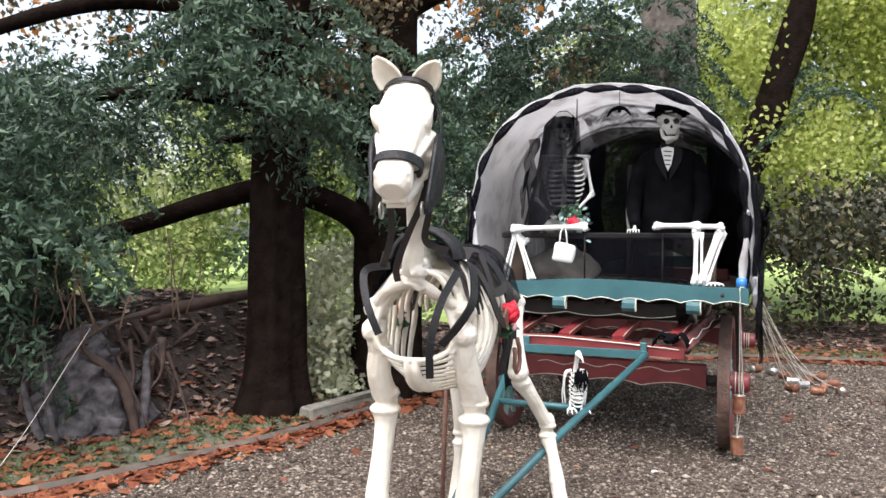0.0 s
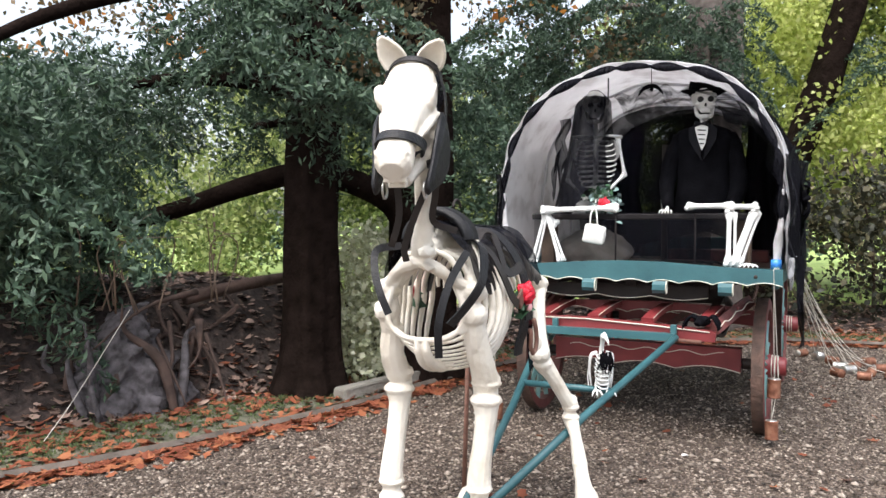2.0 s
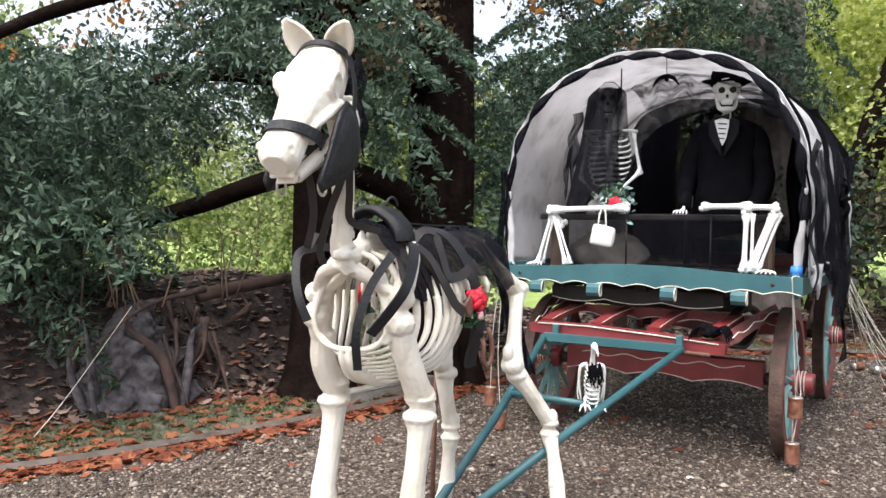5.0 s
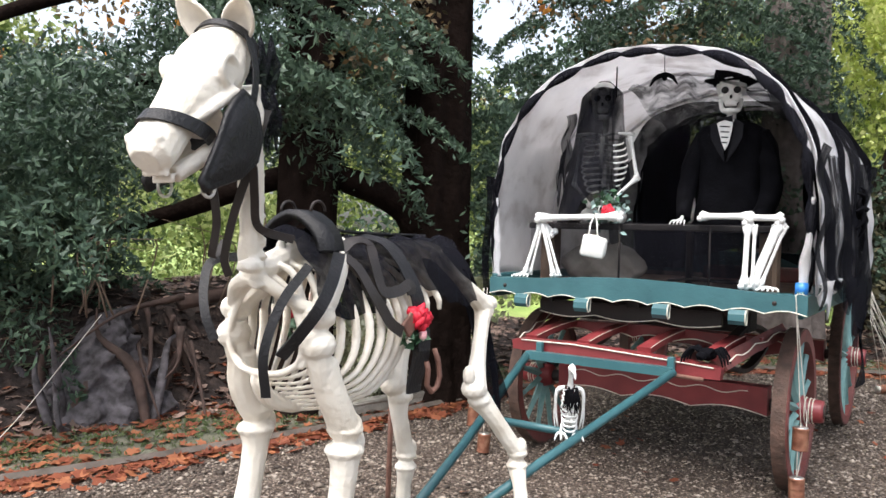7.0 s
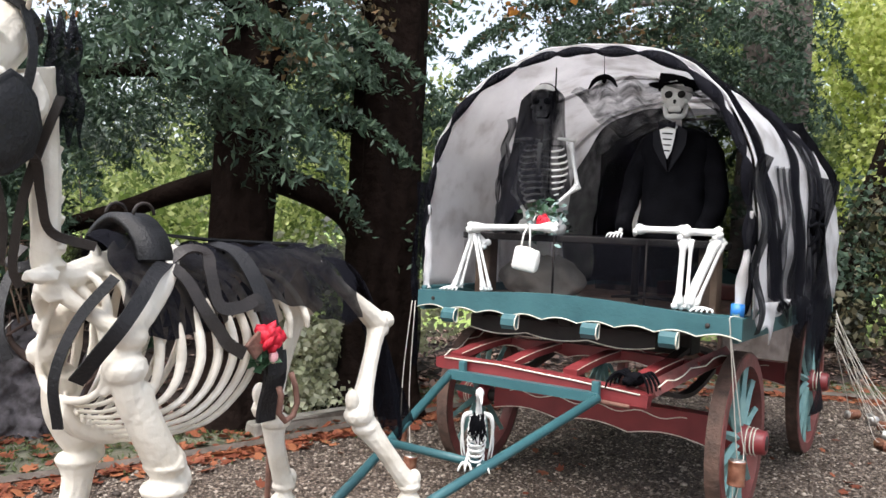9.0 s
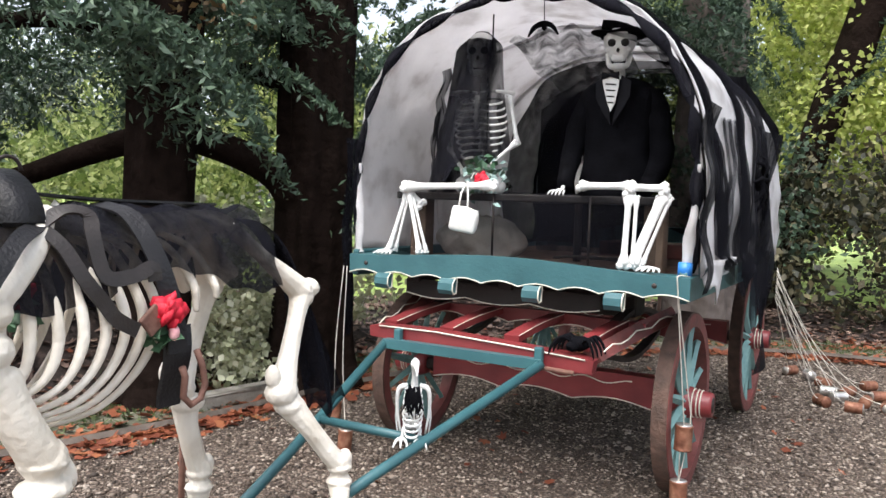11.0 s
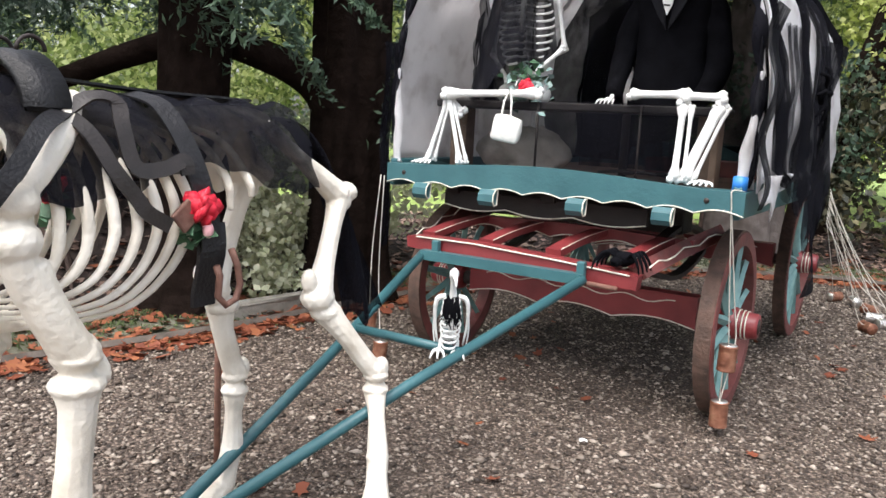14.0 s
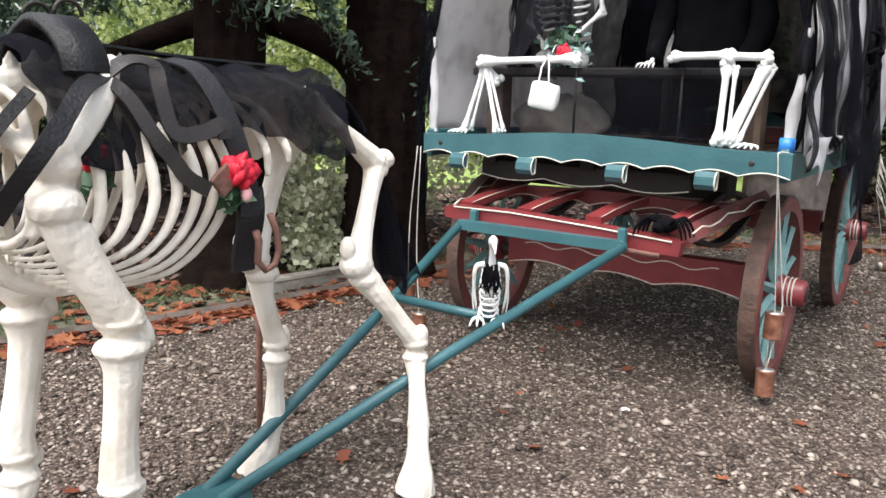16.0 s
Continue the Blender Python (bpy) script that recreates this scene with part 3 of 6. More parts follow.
shrub("laurel_bush", "dense dull-leaved bush with yellowing tips behind the drive", [((1.6, 6.3, 0.1), (1.3, 6.0, 2.2)), ((2.4, 6.6, 0.1), (2.8, 6.3, 2.4)), ((3.2, 7.0, 0.1), (3.5, 6.8, 2.2))],
      [(cloud(rand_blobs(40, (0.3, 5.2, 0.25), (4.2, 7.2, 1.95), 0.35, 0.65), 950), 0.055, M_BUSHLEAF, 1.7)])
shrub("evergreen_bush", "dark evergreen bush beyond the rear wheels", [((-0.6, 4.6, 0.1), (-0.8, 4.4, 1.6)), ((0.2, 5.0, 0.1), (0.3, 4.9, 1.8))],
      [(cloud(rand_blobs(26, (-1.6, 4.2, 0.35), (0.6, 5.8, 2.0), 0.35, 0.6), 800), 0.045, M_YEW, 1.7)])
shrub("pale_ivy_shrub", "pale variegated ivy shrub by the verge, whitened as if lit", [((-2.6, 0.3, 0.05), (-2.7, 0.35, 0.9)), ((-2.7, 1.6, 0.1), (-2.7, 1.6, 1.0))],
      [(cloud(rand_blobs(12, (-2.4, -0.05, 0.12), (-2.15, 0.3, 0.95), 0.12, 0.2), 2300), 0.04, M_PALELEAF, 1.3), (cloud(rand_blobs(30, (-2.95, 0.05, 0.2), (-2.3, 0.6, 1.15), 0.16, 0.28), 1900), 0.042, M_PALELEAF, 1.3), (cloud(rand_blobs(14, (-3.2, 0.9, 0.3), (-2.4, 2.4, 1.2), 0.2, 0.35), 1100), 0.05, M_PALELEAF, 1.5)])
shrub("bright_sapling", "yellow-green sapling leaves beyond the bank, coloured as if sunlit", [((-7.6, 1.5, 0.3), (-7.8, 1.6, 2.0)), ((-6.6, 3.0, 0.3), (-6.7, 3.1, 2.0))],
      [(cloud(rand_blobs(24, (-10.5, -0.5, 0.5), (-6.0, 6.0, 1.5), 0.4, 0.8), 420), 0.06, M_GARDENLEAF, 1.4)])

# far woods: leaf masses behind everything
far = []
for k in range(170):
    an = RNG.uniform(-14, 78)
    dist = RNG.uniform(12, 20)
    far.append((1 - dist * math.sin(radians(an)), -4 + dist * math.cos(radians(an)), RNG.uniform(0.3, 4.2) if an > 8 else RNG.uniform(0.5, 7), RNG.uniform(0.8, 1.5)))
tagged(new("far_foliage", leaf_mesh("far_foliage", cloud(far, 520), 0.085, M_GARDENLEAF, 1.4)), "yellow-green woodland beyond the garden, coloured as if sunlit", "woodland", kind="stuff")
for k in range(60):
    an = RNG.uniform(-16, 8)
    dist = RNG.uniform(11, 15)
    far.append((1 - dist * math.sin(radians(an)), -4 + dist * math.cos(radians(an)), RNG.uniform(1.5, 7.5), RNG.uniform(0.7, 1.2)))
tagged(new("far_foliage", leaf_mesh("far_foliage", cloud(far[170:], 1000), 0.065, M_BRIGHTLEAF, 1.4)), "yellow-green leaves at the drive's far end, coloured as if sunlit", "woodland", kind="stuff")
far2 = []
for k in range(26):
    an = RNG.uniform(-14, 42)
    dist = RNG.uniform(15, 26)
    far2.append((1 - dist * math.sin(radians(an)), -4 + dist * math.cos(radians(an)), RNG.uniform(1.0, 9.0), RNG.uniform(1.0, 2.0)))
tagged(new("far_evergreens", leaf_mesh("far_evergreens", cloud(far2, 170), 0.16, M_YEW, 1.6)), "dark evergreen woodland in the distance", "woodland", kind="stuff")

# root plate, log and dead stems on the bank
rp = thing("root_stump", "upturned grey and brown root plate with broken roots", "stump", (-3.05, -1.2, 0))
bm = bmesh.new()
for k in range(9):
    a = k * 0.7
    limb(bm, [(-3.25 + 0.30 * math.cos(a), -1.45 + 0.24 * math.sin(a), -0.05, 0.17), (-3.3 + 0.16 * math.cos(a), -1.4 + 0.15 * math.sin(a), 0.42, 0.15), (-3.35 + 0.08 * math.cos(a), -1.35, 0.82 + 0.05 * math.sin(3 * a), 0.07)], 8, 4)
bmesh.ops.subdivide_edges(bm, edges=bm.edges[:], cuts=1)
for v in bm.verts:
    v.co.z *= 0.76
    v.co.x = -3.3 + (v.co.x + 3.3) * 0.85
    v.co += Vector((0.9, 0.9, 0.6)) * (0.12 * noise.noise(v.co * 3.1) + 0.10 * noise.noise(v.co * 9) + 0.06 * noise.noise(v.co * 24))
plate = part("root_plate", bm, M_ROOT, rp, smooth=True)
fuse = plate.modifiers.new("fuse", "REMESH")
fuse.mode = "VOXEL"
fuse.voxel_size = 0.014
for k in range(16):
    bm = bmesh.new()
    an = RNG.uniform(-2.6, 0.9)
    c = np.array((-3.28 + 0.27 * math.cos(an), -1.4 + 0.26 * math.sin(an), 0.0))
    top = c + (RNG.normal(-0.05, 0.16), RNG.normal(0.05, 0.2), RNG.uniform(0.3, 0.75))
    foot = c + (0.10 * math.cos(an) + RNG.normal(0, 0.06), 0.10 * math.sin(an) + RNG.normal(0, 0.06), -0.05)
    limb(bm, [(*foot, RNG.uniform(0.02, 0.05)), (*((foot + top) / 2 + RNG.normal(0, 0.035, 3)), RNG.uniform(0.018, 0.04)), (*(foot * 0.2 + top * 0.8 + RNG.normal(0, 0.03, 3)), 0.018), (*top, 0.005)], 7, 4)
    part("root", bm, M_ROOTBROWN if k % 3 else M_ROOT, rp)
for k in range(20):
    bm = bmesh.new()
    a0 = np.array((-3.3 + RNG.uniform(-0.3, 0.4), -0.9 + RNG.uniform(-0.4, 0.6), RNG.uniform(0.45, 0.8)))
    d = np.array((RNG.normal(0, 0.22) + 0.1, RNG.normal(0, 0.25) - 0.12, -0.25 - RNG.uniform(0, 0.35)))
    limb(bm, [(*a0, RNG.uniform(0.012, 0.035)), (*(a0 + d * 0.6 + RNG.normal(0, 0.05, 3)), 0.012), (*(a0 + d + RNG.normal(0, 0.05, 3)), 0.004)], 6, 4)
    part("root", bm, M_ROOTBROWN, rp)
bm = bmesh.new()
limb(bm, [(-3.35, -0.75, 0.72, 0.055), (-3.2, -0.2, 0.80, 0.05), (-3.15, 0.35, 0.84, 0.042), (-3.2, 0.75, 0.9, 0.02)], 9, 5)
single("fallen_branch", bm, M_ROOTBROWN, "bare reddish-brown branch lying along the bank", "branch")
bm = bmesh.new()
for k in range(14):
    a0 = np.array((RNG.uniform(-3.7, -3.0), RNG.uniform(-1.7, -0.4), 0.7))
    limb(bm, [(*a0, 0.007), (*(a0 + (RNG.normal(0, 0.12), RNG.normal(0, 0.12), 0.45)), 0.005), (*(a0 + (RNG.normal(0, 0.22), RNG.normal(0, 0.22), RNG.uniform(0.3, 0.7))), 0.0015)], 5, 4)
single("dead_stems", bm, M_POST, "tangle of dry upright stems on the bank", "stems", kind="stuff")


# ---- the wagon: front axle at the origin, drawn towards -y ----
wagon = thing("covered_wagon", "teal and red horse-drawn wagon under a white canvas bow top", "wagon", (0, 0.8, 0))


def scallop(x0, x1, n, top, low, dip, rise=0.0, steps=7):
    """An x, z outline: a smooth top and a bottom edge of shallow arches."""
    up = [(x0 + (x1 - x0) * i / 24, top + rise * math.sin(math.pi * i / 24) ** 2) for i in range(25)]
    down = []
    w = (x1 - x0) / n
    for k in range(n):
        for i in range(steps):
            t = i / steps
            down.append((x0 + (k + t) * w, low + dip * math.sin(math.pi * t)))
    down.append((x1, low))
    return up, down


def board(name, x0, x1, n, top, low, dip, y, thick, material, rise=0.0, parent=wagon, line=True, label=""):
    up, down = scallop(x0, x1, n, top, low, dip, rise)
    bm = bmesh.new()
    slab(bm, up + down[::-1], y - thick / 2, y + thick / 2)
    ob = part(name, bm, material, parent, label, smooth=False)
    if line:
        bm = bmesh.new()
        tube(bm, [(x, y - thick / 2 - 0.001, z + 0.004) for x, z in down], 0.003, 6)
        part("painted_line", bm, M_CREAM, ob, "cream lining along the scalloped edge")
    return ob


front = board("footboard", -0.80, 0.86, 9, 1.045, 0.95, 0.018, -0.56, 0.03, M_TEAL, 0.035, label="teal footboard with scalloped lower edge")
for x in (-0.70, 0.72):
    bm = bmesh.new()
    ball(bm, (x, -0.577, 1.005), (0.011, 0.006, 0.011), 2)
    part("bolt", bm, M_IRON, front)
bm = bmesh.new()
slab(bm, [(-0.80, 1.03), (0.86, 1.03), (0.86, 1.045), (-0.80, 1.045)], -0.545, -0.42)
part("footboard_ledge", bm, M_TEAL, wagon, smooth=False)
for x in (-0.575, -0.22, 0.20, 0.565):
    bm = bmesh.new()
    prof = [(-0.605, 0.965), (-0.625, 0.945), (-0.628, 0.915), (-0.612, 0.895), (-0.59, 0.9), (-0.585, 0.965)]
    a = [bm.verts.new((x - 0.038, y, z)) for y, z in prof]
    b = [bm.verts.new((x + 0.038, y, z)) for y, z in prof]
    bm.faces.new(a)
    bm.faces.new(b[::-1])
    for i in range(len(a)):
        bm.faces.new((a[i - 1], a[i], b[i], b[i - 1]))
    bmesh.ops.recalc_face_normals(bm, faces=bm.faces[:])
    br = part("bracket", bm, M_TEAL, wagon, smooth=False)
    bm = bmesh.new()
    tube(bm, [(x + 0.040, y, z) for y, z in prof] + [(x + 0.040, *prof[0])], 0.0035, 5)
    part("painted_line", bm, M_CREAM, br)
# the bed
for k in range(12):
    bm = bmesh.new()
    box(bm, (-0.715 + k * 0.13, 0.72, 1.005), (0.126, 2.32, 0.022), 0.003)
    part("floor_plank", bm, M_WOOD, wagon, smooth=False)
for x in (-0.80, 0.82):
    bm = bmesh.new()
    box(bm, (x, 0.72, 1.0), (0.035, 2.5, 0.13), 0.008)
    part("side_board", bm, M_TEAL, wagon, smooth=False)
bm = bmesh.new()
box(bm, (0.01, 1.93, 1.08), (1.64, 0.035, 0.22), 0.008)
part("tail_board", bm, M_TEAL, wagon, smooth=False)
bm = bmesh.new()
box(bm, (0.3, 1.2, 1.06), (0.75, 0.3, 0.09), 0.01)
part("bed_box", bm, M_REDDULL, wagon, "low worn red box on the wagon floor", smooth=False)
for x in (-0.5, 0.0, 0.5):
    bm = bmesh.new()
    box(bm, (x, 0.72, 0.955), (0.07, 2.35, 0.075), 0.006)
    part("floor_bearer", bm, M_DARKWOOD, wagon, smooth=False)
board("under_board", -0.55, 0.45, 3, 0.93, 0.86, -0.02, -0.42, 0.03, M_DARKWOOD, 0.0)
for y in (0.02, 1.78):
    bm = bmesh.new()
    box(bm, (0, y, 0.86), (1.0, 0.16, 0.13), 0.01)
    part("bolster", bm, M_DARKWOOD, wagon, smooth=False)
# fore-carriage
bm = bmesh.new()
tube(bm, [(-0.56, -0.70, 0.705), (-0.50, -0.70, 0.71), (-0.2, -0.70, 0.712), (0.2, -0.70, 0.695), (0.46, -0.70, 0.68), (0.53, -0.70, 0.672)], [0.034, 0.044, 0.046, 0.046, 0.046, 0.038], 4, up=(0, 1, 1))
cb = part("splinter_bar", bm, M_RED, wagon, "bright red front crossbar of the fore-carriage", smooth=False)
bm = bmesh.new()
tube(bm, [(-0.50, -0.738, 0.735), (-0.2, -0.74, 0.738), (0.2, -0.74, 0.72), (0.5, -0.735, 0.70)], 0.004, 5)
part("painted_line", bm, M_CREAM, cb)
bm = bmesh.new()
tube(bm, [(-0.46, -0.752, 0.672), (0.46, -0.752, 0.645)], 0.010, 8)
part("iron_rod", bm, M_HOOK, wagon)
for x in (-0.38, 0.31):
    bm = bmesh.new()
    box(bm, (x, -0.755, 0.70), (0.035, 0.03, 0.07), 0.006)
    part("shaft_clip", bm, M_TEAL, wagon, smooth=False)
board("fore_rear_bar", -0.52, 0.60, 5, 0.80, 0.735, 0.022, -0.22, 0.05, M_RED, 0.012)
for x, w in ((-0.47, 0.09), (-0.17, 0.06), (0.15, 0.06), (0.46, 0.09)):
    bm = bmesh.new()
    rows = spline([(x, -0.68, 0.725, w), (x + 0.01, -0.52, 0.75, w * 0.55), (x + 0.02, -0.38, 0.765, w * 0.55), (x + 0.03, -0.24, 0.775, w)], 4)
    strip(bm, [q[:3] for q in rows], (0, 0, 1), 0.07, 0.03)
    fb = part("fore_bar", bm, M_RED, wagon, smooth=False)
    bm = bmesh.new()
    tube(bm, [(q[0] + 0.034, q[1], q[2] + 0.031) for q in rows], 0.0022, 5)
    part("painted_line", bm, M_CREAM, fb)
for sgn in (-1, 1):
    bm = bmesh.new()
    rows = spline([(0.50 * sgn, -0.66, 0.70), (0.56 * sgn, -0.3, 0.755), (0.62 * sgn, 0.1, 0.80)], 5)
    tube(bm, rows, 0.05, 4, up=(0.2, 0, 1))
    sb = part("side_beam", bm, M_REDDULL, wagon, smooth=False)
    bm = bmesh.new()
    pts = [(q[0] + 0.052 * sgn * (-1 if sgn < 0 else 1) * (1 if sgn > 0 else -1), q[1], q[2] + 0.03 + 0.012 * math.sin(i * 1.9)) for i, q in enumerate(rows)]
    tube(bm, pts, 0.0035, 5)
    part("painted_line", bm, M_CREAM, sb)
for y, rad, zz in ((0.0, 0.42, 0.42), (1.78, 0.483, 0.483)):
    ab = board("axle_beam", -0.60, 0.60, 3, zz + 0.10, zz - 0.055, 0.030, y - 0.02, 0.09, M_RED, 0.0, label="deep red axle beam with scalloped underside")
    bm = bmesh.new()
    pts = [(-0.5 + 1.0 * i / 30, y - 0.067, zz + 0.06 + 0.012 * math.sin(i * 0.9)) for i in range(31)]
    tube(bm, pts, 0.003, 5)
    part("painted_line", bm, M_CREAM, ab)
    for sgn in (-1, 1):
        bm = bmesh.new()
        tube(bm, [(0.55 * sgn, y, zz), (0.72 * sgn, y, zz)], 0.035, 10)
        part("axle_end", bm, M_IRON, wagon)
for sgn in (-1, 1):
    for lift in (0, 1):
        bm = bmesh.new()
        pts = [(0.47 * sgn, -0.42 + 0.85 * i / 14, (0.66 + lift * 0.08) + (1 if lift else -1) * 0.075 * math.sin(math.pi * i / 14)) for i in range(15)]
        strip(bm, pts, (0, 0, 1), 0.05, 0.022)
        part("leaf_spring", bm, M_IRON, wagon, smooth=False)
bm = bmesh.new()
tube(bm, [(0.0, 0.0, 0.5), (0.0, 1.78, 0.56)], 0.035, 4)
part("perch_pole", bm, M_REDDULL, wagon, smooth=False)


def wheel(x, y, rad, spokes, sgn):
    """Dished wooden wheel on an iron tyre; sgn: the side its hub sticks out."""
    def ring(r0, r1, xa, xb, seg=48):
        bm = bmesh.new()
        prof = [(r0, xa), (r1, xa), (r1, xb), (r0, xb)]
        vs = [[bm.verts.new((x + sgn * px, y + r * math.cos(2 * math.pi * k / seg), rad + r * math.sin(2 * math.pi * k / seg))) for r, px in prof] for k in range(seg)]
        for k in range(seg):
            for j in range(4):
                bm.faces.new((vs[k][j], vs[k][(j + 1) % 4], vs[(k + 1) % seg][(j + 1) % 4], vs[(k + 1) % seg][j]))
        bmesh.ops.recalc_face_normals(bm, faces=bm.faces[:])
        return bm
    w = part("wheel", ring(rad - 0.068, rad - 0.008, -0.032, 0.034), M_REDDULL, wagon, "worn red wooden wheel rim", smooth=False)
    part("tyre", ring(rad - 0.009, rad, -0.036, 0.030), M_TYRE, w, "rusty iron tyre", smooth=False)
    bm = bmesh.new()
    tube(bm, [(x + sgn * a, y, rad) for a in (-0.06, -0.05, 0.0, 0.04, 0.05, 0.125, 0.135)], [0.05, 0.062, 0.078, 0.072, 0.064, 0.058, 0.054], 20)
    hub = part("hub", bm, M_RED, w, "red hub ringed with cream lines")
    bm = bmesh.new()
    tube(bm, [(x + sgn * 0.128, y, rad), (x + sgn * 0.1365, y, rad)], 0.036, 16)
    part("hub_hole", bm, M_IRON, w)
    for a in (0.052, 0.072, 0.088):
        bm = bmesh.new()
        rr = 0.0655 - (a - 0.05) * 0.075
        tube(bm, [(x + sgn * a, y + rr * math.cos(k * math.pi / 14), rad + rr * math.sin(k * math.pi / 14)) for k in range(29)], 0.0035, 5)
        part("hub_line", bm, M_CREAM, w)
    for k in range(spokes):
        a = 2 * math.pi * (k + 0.5) / spokes
        d = Vector((0, math.cos(a), math.sin(a)))
        bm = bmesh.new()
        c = Vector((x, y, rad))
        tube(bm, [c + d * 0.06 + Vector((sgn * 0.01, 0, 0)), c + d * 0.13, c + d * (rad - 0.14), c + d * (rad - 0.06)], [0.024, 0.022, 0.016, 0.018], 4, up=(1, 0, 0))
        part("spoke", bm, M_TEALPALE, w, "pale teal wooden spoke with cream edges" if k == 0 else "", smooth=False)


for y, rad, ns in ((0.0, 0.42, 12), (1.78, 0.483, 14)):
    wheel(0.725, y, rad, ns, 1)
    wheel(-0.725, y, rad, ns, -1)
# the drawbar
TIP = Vector((-0.27, -2.27, 0.05))
cr, cl = Vector((0.325, -0.765, 0.665)), Vector((-0.445, -0.765, 0.665))
bm = bmesh.new()
tube(bm, [cl, cr], 0.030, 4, up=(0, 1, 1))
draw = part("drawbar", bm, M_TEAL, wagon, "teal triangular drawbar resting on the gravel", smooth=False)
for c, off in ((cl, -0.035), (cr, 0.035)):
    bm = bmesh.new()
    tube(bm, [c + Vector((0, 0.0, 0.0)), c.lerp(TIP, 0.5), TIP + Vector((off, 0, 0))], 0.020, 10)
    part("shaft", bm, M_TEAL, draw)
bm = bmesh.new()
tube(bm, [cl.lerp(TIP, 0.36), cr.lerp(TIP, 0.36)], 0.018, 8)
part("cross_rail", bm, M_TEAL, draw)
bm = bmesh.new()
slab(bm, [(-0.34, -0.02), (-0.2, -0.02), (-0.21, 0.03), (-0.33, 0.03)], -0.09, 0.09)
bmesh.ops.transform(bm, matrix=Matrix.Translation((0, -2.27, 0.035)), verts=bm.verts[:])
part("tip_plate", bm, M_TEAL, draw, smooth=False)


# ---- canvas top ----
ARCH = spline([(-0.86, 1.02), (-0.87, 1.35), (-0.845, 1.62), (-0.77, 1.90), (-0.57, 2.13), (-0.27, 2.26), (0.0, 2.295), (0.27, 2.265), (0.57, 2.14), (0.77, 1.91), (0.85, 1.62), (0.875, 1.35), (0.87, 1.04)], 6)


def arch(u):
    k = u * (len(ARCH) - 1)
    i = min(int(k), len(ARCH) - 2)
    p = ARCH[i] + (ARCH[i + 1] - ARCH[i]) * (k - i)
    return p[0], p[1]


def canvas_at(u, v, lift=0.0):
    x, z = arch(u)
    y = -0.45 + v * 2.25
    sag = -0.035 * math.sin(math.pi * ((v * 3) % 1.0)) * math.sin(math.pi * u)
    w = noise.noise((x * 3, y * 2.2, z * 3)) * 0.026 + noise.noise((x * 8, y * 6, z * 8)) * 0.014 + sag + lift
    cx, cz = 0.0, 1.35
    d = Vector((x - cx, 0, z - cz)).normalized()
    hem = (0.10 * (noise.noise((u * 3, v * 6, 4.0))) if u < 0.03 or u > 0.97 else 0)
    return Vector((x, y, z + hem)) + d * w


bm = bmesh.new()
grid_sheet(bm, lambda u, v: canvas_at(u, v), 72, 44, 0.006)
part("canvas_cover", bm, M_CANVAS, wagon, "stained white canvas stretched over hoops")
for v in (0.005, 0.335, 0.667, 0.99):
    bm = bmesh.new()
    tube(bm, [canvas_at(i / 40, v, -0.03) for i in range(41)], 0.012, 6)
    part("hoop", bm, M_CANVAS, wagon, "hoop sleeved in canvas")
for x in (-0.80, 0.82):
    bm = bmesh.new()
    limb(bm, [(x, -0.50, 1.045, 0.030), (x * 1.005, -0.49, 1.08, 0.019), (x * 1.01, -0.485, 1.20, 0.022), (x * 1.03, -0.475, 1.36, 0.017), (x * 1.035, -0.47, 1.50, 0.008)], 12, 6)
    roughen(bm, 0.010, 14)
    part("hoop_sleeve", bm, M_CANVAS, wagon, "white cloth sleeve at the hoop foot")
bm = bmesh.new()
tube(bm, [(0.82, -0.502, 1.048), (0.82, -0.495, 1.10)], 0.029, 14)
part("tape_band", bm, M_BLUE, wagon, "bright blue tape")
# rear bulkhead of dark drapes, open in the middle
bm = bmesh.new()
grid_sheet(bm, lambda u, v: Vector((-0.84 + 0.42 * u + 0.02 * math.sin(v * 9), 1.74 + 0.03 * math.sin(u * 22), 1.05 + v * (1.15 if u > 0.5 else 0.8 + 0.6 * u))), 26, 10)
single("rear_curtain", bm, M_CLOTH, "black curtain gathered at the wagon's rear opening", "curtain", "rear curtains")
bm = bmesh.new()
grid_sheet(bm, lambda u, v: Vector((0.84 - 0.40 * u + 0.02 * math.sin(v * 9), 1.74 + 0.03 * math.sin(u * 22), 1.05 + v * (1.15 if u > 0.5 else 0.8 + 0.6 * u))), 26, 10)
single("rear_curtain", bm, M_CLOTH, "black curtain gathered at the wagon's rear opening", "curtain", "rear curtains")
bm = bmesh.new()
grid_sheet(bm, lambda u, v: Vector((-0.46 + 0.74 * u, 0.95 + 0.02 * math.sin(u * 30), 1.03 + (0.72 + 0.38 * math.sin(math.pi * (0.15 + 0.6 * u))) * v)), 30, 10)
single("hanging_net", bm, M_GAUZE_LINING, "ragged black net hanging inside the wagon", "net")
bm = bmesh.new()
grid_sheet(bm, lambda u, v: canvas_at(0.60 + 0.37 * u, 0.12 + 0.8 * v, -0.06 - 0.02 * math.sin(u * 25)), 30, 16)
single("lining_net", bm, M_GAUZE_LINING, "dark net lining the wagon's inner side", "net")
NET_ARCH = spline([(-0.781, 1.02)] + [(-0.781, 1.337), (-0.759, 1.615), (-0.688, 1.851), (-0.551, 2.081), (-0.353, 2.206), (-0.082, 2.229)] + [(0.55, 2.149), (0.76, 1.75), (0.79, 1.3), (0.79, 1.02)], 4)
bm = bmesh.new()
